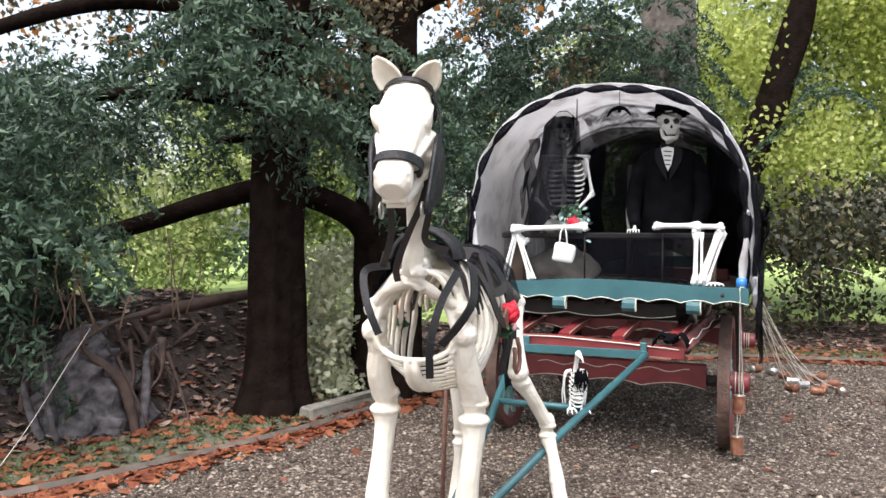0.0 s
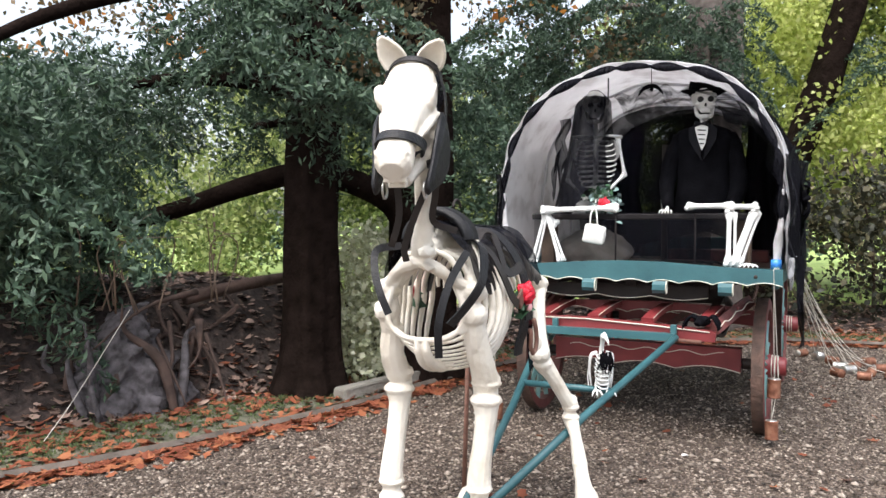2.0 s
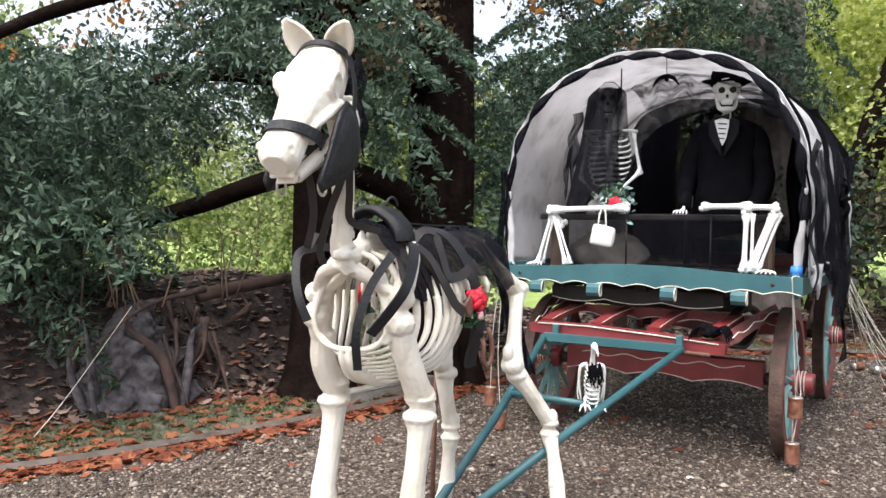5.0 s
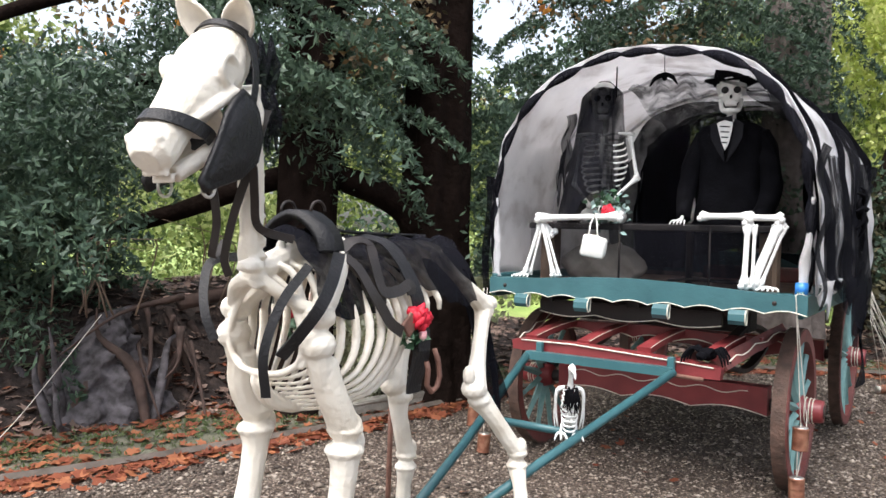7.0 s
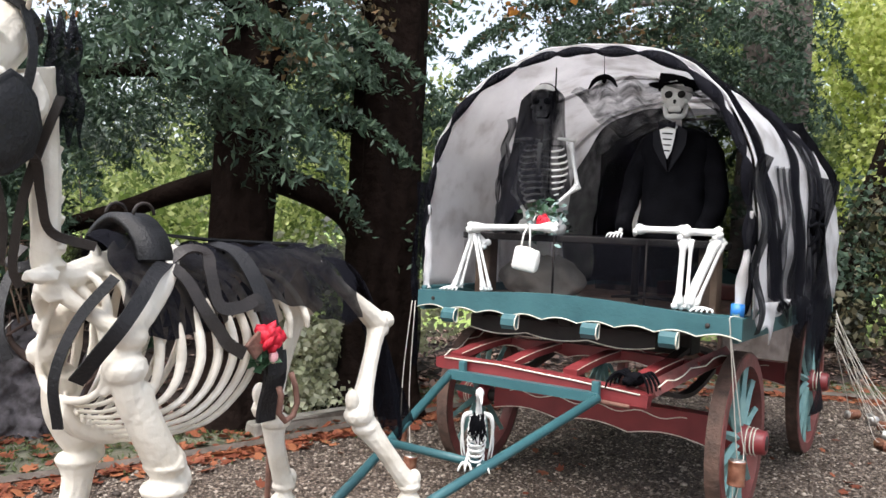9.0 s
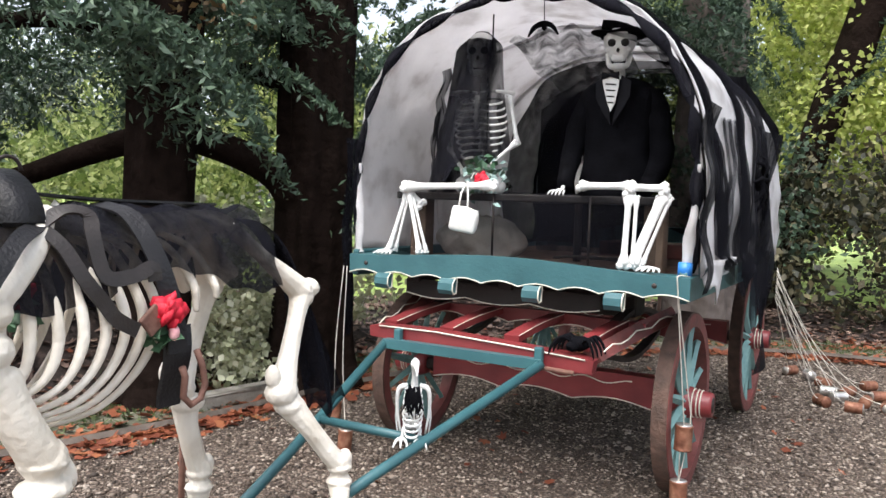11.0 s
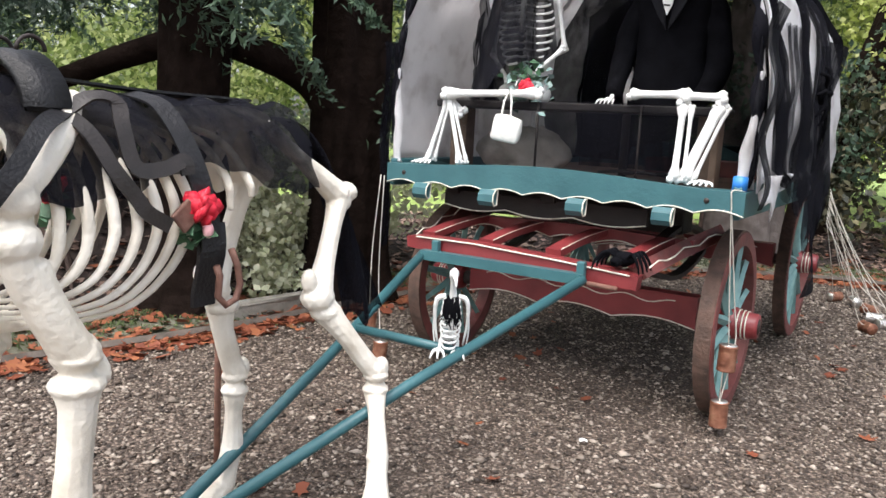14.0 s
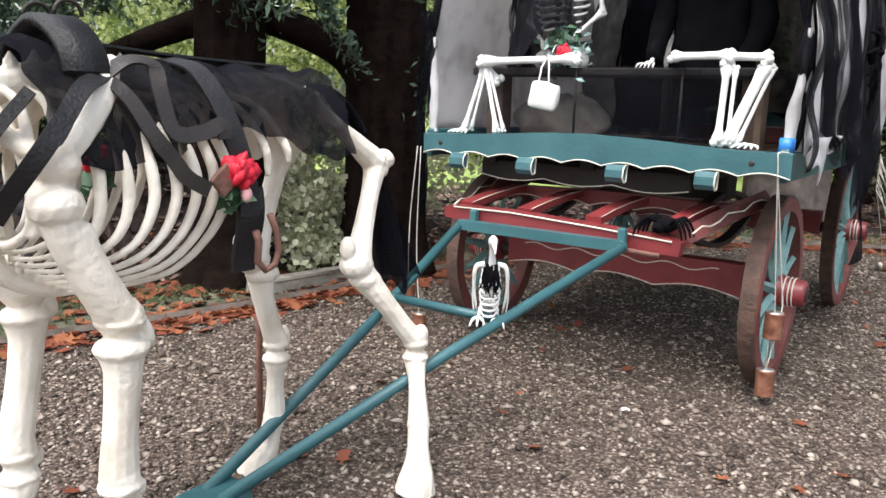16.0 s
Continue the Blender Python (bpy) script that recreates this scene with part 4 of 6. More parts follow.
grid_sheet(bm, lambda u, v: Vector((0.22 + (NET_ARCH[min(int(u * (len(NET_ARCH) - 1)), len(NET_ARCH) - 1)][0] - 0.22) * v, 1.1 + 0.025 * math.sin(u * 40) * v, 1.25 + (NET_ARCH[min(int(u * (len(NET_ARCH) - 1)), len(NET_ARCH) - 1)][1] - 1.25) * v)), len(NET_ARCH) - 1, 8)
single("rear_net", bm, M_GAUZE_REAR, "dark net closing the arched rear of the wagon", "net")
bm = bmesh.new()
limb(bm, [(0.05, 0.3, 1.38, 0.012), (0.06, 0.3, 1.44, 0.03), (0.05, 0.3, 1.55, 0.026), (0.05, 0.3, 1.62, 0.01)], 8, 4)
single("white_ribbon", bm, M_WHITECLOTH, "white ribbon tied to a post inside the wagon", "ribbon")
bm = bmesh.new()
tube(bm, [(0.05, 0.33, 1.0), (0.05, 0.33, 1.85)], 0.022, 8)
single("inner_post", bm, M_DARKWOOD, "dark upright post inside the wagon", "post")

# bunched gauze along the front hoop
bm = bmesh.new()
pts, rad = [], []
for i in range(201):
    u = i / 200
    p = canvas_at(u, 0.01, -0.035)
    pts.append((p.x, -0.468 + 0.010 * math.sin(u * 60), p.z))
    ph = (u * 15) % 1.0
    rad.append(0.007 + 0.021 * math.sin(math.pi * ph) ** 0.8 * (0.75 + 0.5 * abs(math.sin(u * 37))))
tube(bm, pts, rad, 9, flat=0.7)
single("gauze_garland", bm, M_GAUZE_THICK, "twisted black gauze garland swagged along the front hoop", "garland")


def drape(name, fn, nu, nv, material, label):
    bm = bmesh.new()
    grid_sheet(bm, fn, nu, nv)
    return single(name, bm, material, label, "gauze")


def fall(top_u, low_u, y0, y1, wide0, wide1, hang=0.0, ripple=22):
    """A strip of net laid down the canvas from top_u to low_u, then hanging free."""
    def at(u, v):
        y = y0 + (y1 - y0) * v + (wide0 + (wide1 - wide0) * v) * (u - 0.5) + 0.02 * math.sin(v * 7 + u * 3)
        p = canvas_at(top_u + (low_u - top_u) * min(1.0, v * 1.2), (y + 0.45) / 2.25, 0.016 + 0.014 * math.sin(u * ripple + v * 5))
        if v > 0.83:
            p = p + Vector((0.02, 0.02 * math.sin(u * 13), -hang * (v - 0.83) / 0.17 * (0.75 + 0.25 * math.sin(u * 17))))
        return p
    return at


for args, m, label in (((0.62, 0.985, -0.36, 0.02, 0.10, 0.22, 0.05), M_GAUZE, "twisted black gauze slanting down the canvas side"),
                       ((0.60, 0.99, 0.42, 0.46, 0.16, 0.30, 0.18), M_GAUZE, "dense black gauze fall over the canvas side"),
                       ((0.58, 0.99, 1.02, 0.92, 0.34, 0.42, 0.40), M_GAUZE, "wide black gauze fall near the wagon's rear"),
                       ((0.80, 0.99, 0.18, 0.22, 0.30, 0.55, 0.10), M_GAUZE_SIDE, "thin torn gauze between the heavier falls")):
    drape("side_gauze", fall(*args), 20, 40, m, label)
bm = bmesh.new()
grid_sheet(bm, lambda u, v: Vector((0.885 + 0.012 * math.sin(u * 14 + v * 4), -0.44 + 0.62 * u, 1.10 - v * (0.05 + 0.15 * math.sin(math.pi * min(1, u * 1.15 + 0.1)) ** 2 * (0.7 + 0.3 * math.sin(u * 19))))), 24, 6, 0.004)
part("canvas_hem", bm, M_CANVAS, wagon, "torn white canvas hem hanging below the side board")
drape("gauze_tail", lambda u, v: Vector((0.90 + 0.03 * math.sin(v * 11 + u * 3), 0.95 + 0.34 * u - 0.12 * (1 - v) * (1 - u) + 0.05 * math.sin(v * 8), 0.42 + 1.35 * v)), 14, 40, M_GAUZE_THICK, "long black gauze tail hanging by the rear wheel")
drape("gauze_tail", lambda u, v: Vector((0.90 + 0.02 * math.sin(v * 13), -0.50 + (0.05 + 0.07 * v) * (u - 0.5) * 2, 0.98 + 0.75 * v)), 8, 26, M_GAUZE_THICK, "black gauze strip hanging from the front hoop")
drape("gauze_tail", lambda u, v: Vector((-0.865 + 0.015 * math.sin(v * 9), -0.50 + (0.03 + 0.02 * v) * (u - 0.5) * 2, 0.62 + 1.0 * v)), 8, 30, M_GAUZE_THICK, "thin black gauze strip falling past the footboard")

# front rail of bench, with net
bench = thing("bench", "dark wooden bench behind the footboard hung with black net", "bench", (0, -0.2, 1.02))
bm = bmesh.new()
box(bm, (0.0, -0.22, 1.345), (1.36, 0.26, 0.035), 0.006)
part("rail", bm, M_DARKWOOD, bench, smooth=False)
for x in (-0.60, 0.62):
    bm = bmesh.new()
    box(bm, (x, -0.22, 1.175), (0.09, 0.09, 0.31), 0.008)
    part("post", bm, M_POST, bench, smooth=False)
for x in (-0.12, 0.36):
    bm = bmesh.new()
    tube(bm, [(x, -0.36, 1.02), (x, -0.36, 1.36)], 0.006, 6)
    part("rod", bm, M_IRON, bench)
bm = bmesh.new()
grid_sheet(bm, lambda u, v: Vector((-0.66 + 1.32 * u, -0.362 + 0.008 * math.sin(u * 40), 1.06 + 0.31 * v - 0.05 * math.sin(u * 9) ** 2 * (1 - v))), 60, 8)
part("net", bm, M_GAUZE_THIN, bench, "fine black net stretched across the bench")
bm = bmesh.new()
ball(bm, (-0.36, -0.05, 1.13), (0.25, 0.12, 0.125), 4)
roughen(bm, 0.05, 5)
roughen(bm, 0.028, 13)
roughen(bm, 0.012, 34)
for v in bm.verts:
    v.co.z = max(v.co.z, 1.02)
single("grey_sack", bm, M_SACK, "slumped grey sacking bundle on the wagon floor", "sack")
for b in range(5):
    bm = bmesh.new()
    limb(bm, [(-0.05 + 0.12 * b, 0.25 + 0.05 * b, 1.035, 0.008), (0.1 + 0.1 * b, 0.2, 1.05, 0.01), (0.25 + 0.07 * b, 0.33 - 0.06 * b, 1.035, 0.006)], 6, 4)
    single("stick", bm, M_DARKWOOD, "crooked dark stick lying on the wagon floor", "stick", "sticks on the floor")


# ---- bone rails on the footboard ----
def bone(bm, a, b, r=0.011, knob=0.02):
    a, b = Vector(a), Vector(b)
    tube(bm, [a.lerp(b, t) for t in (0, 0.06, 0.18, 0.5, 0.82, 0.94, 1)], [knob * 0.7, knob, r * 1.1, r, r * 1.1, knob, knob * 0.7], 8)
    d = (b - a).normalized()
    s = d.orthogonal().normalized() * knob * 0.55
    for e in (a, b):
        ball(bm, e + s, knob * 0.75, 1)
        ball(bm, e - s, knob * 0.75, 1)
    return bm


def bone_rail(label, bones, feet):
    t = thing("bone_rail", label, "bone rail", feet[0], "bone rails")
    for a, b, r, k in bones:
        part("bone", bone(bmesh.new(), a, b, r, k), M_WBONE, t)
    for fx, fy, fz in feet:
        bm = bmesh.new()
        for j in range(5):
            limb(bm, [(fx, fy, fz + 0.02, 0.007), (fx - 0.02 + j * 0.018, fy - 0.04, fz + 0.016, 0.006), (fx - 0.03 + j * 0.024, fy - 0.075, fz + 0.007, 0.004)], 5, 3)
        part("foot_bones", bm, M_WBONE, t)


bone_rail("white plastic leg bones forming a low rail", [((-0.565, -0.46, 1.385), (-0.12, -0.36, 1.40), 0.016, 0.03), ((-0.56, -0.44, 1.36), (-0.62, -0.50, 1.07), 0.010, 0.018), ((-0.545, -0.44, 1.35), (-0.60, -0.47, 1.07), 0.007, 0.012),
          ((-0.55, -0.44, 1.36), (-0.44, -0.50, 1.07), 0.010, 0.018), ((-0.535, -0.43, 1.35), (-0.42, -0.47, 1.07), 0.007, 0.012), ((-0.56, -0.42, 1.36), (-0.50, -0.40, 1.30), 0.016, 0.028)], [(-0.63, -0.50, 1.05)])
bone_rail("white plastic leg bones standing beside the seat", [((0.32, -0.38, 1.405), (0.57, -0.46, 1.405), 0.015, 0.026), ((0.57, -0.46, 1.40), (0.70, -0.40, 1.40), 0.015, 0.028), ((0.565, -0.46, 1.37), (0.565, -0.50, 1.07), 0.013, 0.026), ((0.595, -0.45, 1.36), (0.60, -0.49, 1.07), 0.008, 0.014),
          ((0.70, -0.40, 1.37), (0.60, -0.47, 1.07), 0.013, 0.026), ((0.72, -0.39, 1.36), (0.63, -0.46, 1.07), 0.008, 0.014), ((0.675, -0.40, 1.36), (0.58, -0.47, 1.08), 0.008, 0.014)], [(0.66, -0.46, 1.05)])
bag = thing("handbag", "small white satin handbag hanging from the bone rail", "handbag", (-0.235, -0.43, 1.2))
bm = bmesh.new()
box(bm, (-0.235, -0.44, 1.235), (0.135, 0.05, 0.12), 0.02, (4, 8, 12))
bmesh.ops.subdivide_edges(bm, edges=bm.edges[:], cuts=1, use_grid_fill=True)
for v in bm.verts:
    v.co += Vector((1, 1, 1)) * 0.008 * noise.noise(v.co * 22)
part("bag_body", bm, M_WHITECLOTH, bag)
bm = bmesh.new()
tube(bm, [(-0.265, -0.44, 1.29), (-0.262, -0.425, 1.36), (-0.245, -0.40, 1.415), (-0.225, -0.425, 1.36), (-0.215, -0.44, 1.29)], 0.005, 6)
part("bag_handle", bm, M_WHITECLOTH, bag)


# ---- flowers ----
def rose_head(bm, c, r):
    c = Vector(c)
    for ringn, (count, rr, tilt) in enumerate(((5, 1.0, 0.25), (5, 0.75, 0.6), (4, 0.5, 1.0), (3, 0.28, 1.3))):
        for k in range(count):
            a = 2 * math.pi * (k + 0.4 * ringn) / count
            ball(bm, c + Vector((math.cos(a) * r * rr * 0.6, -0.25 * r * tilt, math.sin(a) * r * rr * 0.6)), (r * 0.5, r * 0.2, r * 0.45), 1, (20 * math.sin(a), 30 * math.cos(a), math.degrees(a)))
    return bm


def leaves(bm, c, n, size, spread, seed):
    rg = random.Random(seed)
    for _ in range(n):
        a = Vector(c) + Vector([rg.gauss(0, spread) for _ in range(3)])
        d = Vector([rg.gauss(0, 1) for _ in range(3)]).normalized() * size
        s = d.orthogonal().normalized() * size * 0.32
        up = d.cross(s).normalized() * size * 0.12
        v = [bm.verts.new(q) for q in (a - d * 0.5, a + s + up, a + d * 0.5, a - s + up)]
        bm.faces.new(v)
    return bm


bq = thing("bouquet", "silk bouquet of one red rose with sage foliage", "bouquet", (-0.213, -0.3, 1.37))
part("rose", rose_head(bmesh.new(), (-0.205, -0.33, 1.43), 0.042), M_ROSE, bq, "deep red silk rose")
part("sage_foliage", leaves(bmesh.new(), (-0.21, -0.27, 1.43), 80, 0.045, 0.055, 3), M_SAGE, bq)
part("green_foliage", leaves(bmesh.new(), (-0.24, -0.27, 1.47), 50, 0.05, 0.05, 4), M_SILKLEAF, bq)
bm = bmesh.new()
for k in range(4):
    limb(bm, [(-0.21, -0.27, 1.365, 0.004), (-0.22 + 0.01 * k, -0.28, 1.40, 0.004), (-0.24 + 0.02 * k, -0.29, 1.45, 0.003)], 5, 3)
part("stems", bm, M_SILKLEAF, bq)


# ---- bone figures: plain one-mesh props ----
def remeshed(ob, size):
    m = ob.modifiers.new("fuse", "REMESH")
    m.mode = "VOXEL"
    m.voxel_size = size
    m.use_smooth_shade = True
    return ob


def skull(bm, c, s=1.0, yaw=0.0):
    """A plain skull facing -y, with dark hollows in slot 1."""
    rot = Matrix.Translation(c) @ Matrix.Rotation(radians(yaw), 4, "Z") @ Matrix.Diagonal((s, s, s, 1))
    b = bmesh.new()
    ball(b, (0, 0.012, 0.035), (0.072, 0.088, 0.075), 3)
    ball(b, (0, -0.045, -0.015), (0.052, 0.040, 0.05), 2)
    for sg in (-1, 1):
        ball(b, (0.043 * sg, -0.055, -0.02), (0.018, 0.02, 0.012), 1)
    box(b, (0, -0.058, -0.055), (0.056, 0.035, 0.03), 0.010)
    limb(b, [(-0.050, -0.005, -0.03, 0.010), (-0.036, -0.035, -0.084, 0.012), (0, -0.068, -0.094, 0.015), (0.036, -0.035, -0.084, 0.012), (0.050, -0.005, -0.03, 0.010)], 8, 4)
    for sg in (-1, 1):
        ball(b, (0.028 * sg, -0.078, 0.006), (0.0185, 0.013, 0.0175), 2, slot=1)
    ball(b, (0, -0.085, -0.028), (0.008, 0.008, 0.012), 1, slot=1)
    for k in range(7):
        box(b, (-0.024 + 0.008 * k, -0.0775, -0.062), (0.0062, 0.006, 0.017), 0.001)
    b.transform(rot)
    me = bpy.data.meshes.new("tmp")
    b.to_mesh(me)
    b.free()
    bm.from_mesh(me)
    bpy.data.meshes.remove(me)


def torso(bm, x, y, top, yaw=0.0, arms=()):
    """Spine, ribs, collar bones and pelvis below a skull."""
    b = bmesh.new()
    limb(b, [(0, 0.02, 0, 0.014), (0, 0.03, -0.12, 0.016), (0, 0.05, -0.3, 0.017), (0, 0.03, -0.55, 0.02)], 8, 6)
    for k in range(12):
        ball(b, (0, 0.035, -0.02 - 0.045 * k), (0.024, 0.026, 0.012), 1)
    for k in range(9):
        z = -0.15 - 0.033 * k
        w = 0.085 + 0.045 * math.sin(math.pi * (k + 1.5) / 10)
        for sg in (-1, 1):
            limb(b, [(0, 0.045, z + 0.015, 0.006), (sg * w * 0.8, 0.035, z + 0.012, 0.006), (sg * w, -0.03, z - 0.015, 0.006), (sg * w * 0.6, -0.10, z - 0.035, 0.006), (sg * 0.012, -0.115, z - 0.028, 0.006)], 6, 3)
    limb(b, [(0, -0.112, -0.14, 0.014), (0, -0.118, -0.3, 0.013)], 6, 3)
    for sg in (-1, 1):
        limb(b, [(0.01 * sg, -0.09, -0.125, 0.009), (0.08 * sg, -0.05, -0.11, 0.008), (0.165 * sg, 0, -0.115, 0.013)], 6, 3)
        ball(b, (0.11 * sg, 0.06, -0.2), (0.05, 0.012, 0.075), 2)
        ball(b, (0.075 * sg, 0.02, -0.58), (0.06, 0.05, 0.055), 2)
    b.transform(Matrix.Translation((x, y, top)) @ Matrix.Rotation(radians(yaw), 4, "Z"))
    me = bpy.data.meshes.new("tmp")
    b.to_mesh(me)
    b.free()
    bm.from_mesh(me)
    bpy.data.meshes.remove(me)
    for a, c in arms:
        bone(bm, a, c, 0.010, 0.017)


def fingers(bm, p, d):
    p, d = Vector(p), Vector(d)
    s = d.cross(Vector((0, 0, 1))).normalized()
    for k in range(5):
        q = p + s * (k - 2) * 0.013
        limb(bm, [(*q, 0.005), (*(q + d * 0.05 + s * (k - 2) * 0.004), 0.0045), (*(q + d * 0.095 + s * (k - 2) * 0.006 + Vector((0, 0, -0.02))), 0.003)], 5, 3)


bm = bmesh.new()
skull(bm, (-0.315, -0.17, 2.06), 1.05, 18)
torso(bm, -0.31, -0.15, 1.985, 15, [((-0.17, -0.12, 1.86), (-0.13, -0.10, 1.62)), ((-0.13, -0.12, 1.62), (-0.24, -0.26, 1.47)), ((-0.46, -0.12, 1.86), (-0.52, -0.1, 1.60)), ((-0.52, -0.1, 1.60), (-0.35, -0.24, 1.46))])
fingers(bm, (-0.24, -0.27, 1.465), (0.2, -0.6, -0.2))
limb(bm, [(-0.31, -0.12, 1.42, 0.03), (-0.31, -0.10, 1.38, 0.03), (-0.31, -0.10, 1.362, 0.02)], 8, 3)
single("skeleton_bride", bm, [M_WBONE, M_SOCKET], "white plastic skeleton bride sitting behind the bench rail", "skeleton prop")
bm = bmesh.new()
skull(bm, (0.355, -0.03, 2.075), 1.08, 14)
limb(bm, [(0.352, 0.0, 2.0, 0.022), (0.35, 0.02, 1.93, 0.024), (0.35, 0.03, 1.85, 0.02)], 8, 4)
for k in range(4):
    ball(bm, (0.352, -0.012, 1.99 - 0.02 * k), (0.03, 0.03, 0.007), 1)
fingers(bm, (0.17, -0.26, 1.385), (0.05, -0.7, -0.1))
limb(bm, [(0.35, 0.03, 1.88, 0.018), (0.35, 0.05, 1.6, 0.018), (0.35, 0.05, 1.42, 0.03), (0.35, 0.05, 1.362, 0.02)], 8, 3)
limb(bm, [(0.35, 0.03, 1.86, 0.012), (0.22, 0.03, 1.85, 0.012), (0.155, 0.02, 1.72, 0.010), (0.13, -0.02, 1.55, 0.012), (0.17, -0.22, 1.395, 0.010), (0.172, -0.275, 1.384, 0.012)], 7, 4)
single("skeleton_groom", bm, [M_WBONE, M_SOCKET], "white plastic skeleton groom in dark clothes behind the bench rail", "skeleton prop")


def veil(u, v):
    a = radians(-265 + 275 * u)
    spread = 0.105 + 0.075 * v + 0.03 * max(0, v - 0.4)
    x = -0.325 - 0.05 * v + math.cos(a) * spread * (1.0 + 0.12 * math.sin(u * 26) * v)
    y = -0.15 + math.sin(a) * spread * 1.2
    length = 0.74 if u < 0.5 else 0.74 - 0.22 * (u - 0.5) * 2
    z = 2.175 - 0.06 * (1 - math.cos(min(v * 3, 1.5))) - length * v + 0.05 * math.sin(u * 19) * v
    if v < 0.12:
        k = v / 0.12
        x = -0.315 + (x + 0.315) * (0.3 + 0.7 * k)
        y = -0.15 + (y + 0.15) * (0.3 + 0.7 * k)
    return Vector((x, y, z))


drape("bridal_veil", veil, 54, 30, M_VEIL, "ragged black net veil over the skeleton bride's head")
drape("bridal_veil", lambda u, v: Vector((-0.47 - 0.10 * u - 0.06 * v + 0.015 * math.sin(v * 15), -0.20 + 0.08 * u, 2.0 - 0.55 * v * (0.8 + 0.2 * math.sin(u * 9)))), 14, 24, M_VEIL, "loose side fold of the black veil")
drape("roof_net", lambda u, v: Vector((-0.22 + 0.55 * u, -0.05 + 0.7 * v, 2.14 + 0.05 * math.sin(u * 3.1) - 0.16 * v + 0.02 * math.sin(u * 23 + v * 9))), 30, 16, M_COBWEB, "sagging cobweb net under the canvas roof")
bm = bmesh.new()
limb(bm, [(-0.20, -0.27, 2.06, 0.004), (-0.20, -0.27, 2.23, 0.004)], 5, 3)
single("hanging_wire", bm, M_CLOTH, "short black wire hanging from the canvas roof", "wire")
bm = bmesh.new()
limb(bm, [(0.0, -0.30, 2.10, 0.004), (0.03, -0.30, 2.14, 0.012), (0.08, -0.30, 2.155, 0.014), (0.12, -0.30, 2.14, 0.012), (0.15, -0.30, 2.10, 0.004)], 6, 4)
ball(bm, (0.08, -0.30, 2.14), (0.015, 0.012, 0.02), 1)
limb(bm, [(0.08, -0.30, 2.15, 0.002), (0.08, -0.31, 2.26, 0.002)], 5, 3)
single("paper_bat", bm, M_CLOTH, "small black bat decoration hanging under the canvas", "bat decoration")

jacket = thing("dark_jacket", "black jacket with wide lapels hanging on the skeleton groom", "jacket", (0.35, 0.0, 1.37))
bm = bmesh.new()
s = spline([(0.35, 0.02, 1.36, 0.185), (0.35, 0.02, 1.5, 0.17), (0.35, 0.02, 1.68, 0.165), (0.35, 0.03, 1.80, 0.185), (0.35, 0.04, 1.885, 0.165), (0.35, 0.05, 1.935, 0.06)], 5)
tube(bm, s, [float(q[3]) for q in s], 22, flat=0.62, up=(0, 1, 0))
for v in bm.verts:
    v.co += Vector((1, 1, 0)) * 0.018 * noise.noise(v.co * 7)
part("jacket_body", bm, M_CLOTH, jacket)
for rows in ([(0.21, 0.03, 1.865, 0.055), (0.155, 0.02, 1.72, 0.058), (0.13, -0.02, 1.55, 0.052), (0.17, -0.20, 1.40, 0.04)], [(0.49, 0.04, 1.865, 0.055), (0.545, 0.03, 1.72, 0.058), (0.565, 0.0, 1.52, 0.054), (0.53, -0.12, 1.40, 0.045)]):
    bm = bmesh.new()
    limb(bm, rows, 12, 5)
    for v in bm.verts:
        v.co += Vector((1, 1, 1)) * 0.012 * noise.noise(v.co * 12)
    part("sleeve", bm, M_CLOTH, jacket)
bm = bmesh.new()
slab(bm, [(0.300, 1.925), (0.385, 1.925), (0.382, 1.87), (0.368, 1.80), (0.348, 1.76), (0.332, 1.80), (0.312, 1.87)], -0.125, -0.117)
bmesh.ops.transform(bm, matrix=Matrix.Translation((0.012, -0.018, 0)), verts=bm.verts[:])
part("shirt_front", bm, M_WBONE, jacket, "white printed rib shirt front", smooth=False)
for sg in (-1, 1):
    bm = bmesh.new()
    slab(bm, [(sg * 0.040, 1.93), (sg * 0.085, 1.90), (sg * 0.082, 1.83), (sg * 0.045, 1.76), (sg * 0.004, 1.70), (sg * 0.018, 1.79), (sg * 0.034, 1.87)], -0.004, 0.004)
    bm.transform(Matrix.Translation((0.36, -0.118, 0)) @ Matrix.Rotation(radians(4 * sg), 4, "Z"))
    part("lapel", bm, M_SATIN, jacket, "dull satin lapel", smooth=False)
bm = bmesh.new()
for sg in (-1, 1):
    tube(bm, [(0.357, -0.150, 1.925), (0.357 + sg * 0.018, -0.150, 1.925), (0.357 + sg * 0.040, -0.146, 1.925)], [0.006, 0.012, 0.019], 8, flat=0.5, up=(0, 1, 0))
part("bow_tie", bm, M_SATIN, jacket, "small black bow tie")
for k in range(4):
    bm = bmesh.new()
    box(bm, (0.359, -0.146, 1.885 - 0.028 * k), (0.05 - 0.007 * k, 0.004, 0.007), 0.001, (0, 6, 0))
    part("rib_stripe", bm, M_SOCKET, jacket, "black printed rib stripe", smooth=False)
hat = thing("black_hat", "black felt bowler hat with a curled brim", "hat", (0.36, -0.02, 2.13))
bm = bmesh.new()
tube(bm, [(0.355, 0.0, 2.125), (0.355, 0.0, 2.19), (0.352, 0.0, 2.235), (0.35, 0.0, 2.255)], [0.100, 0.098, 0.085, 0.04], 22)
part("crown", bm, M_CLOTH, hat)
bm = bmesh.new()
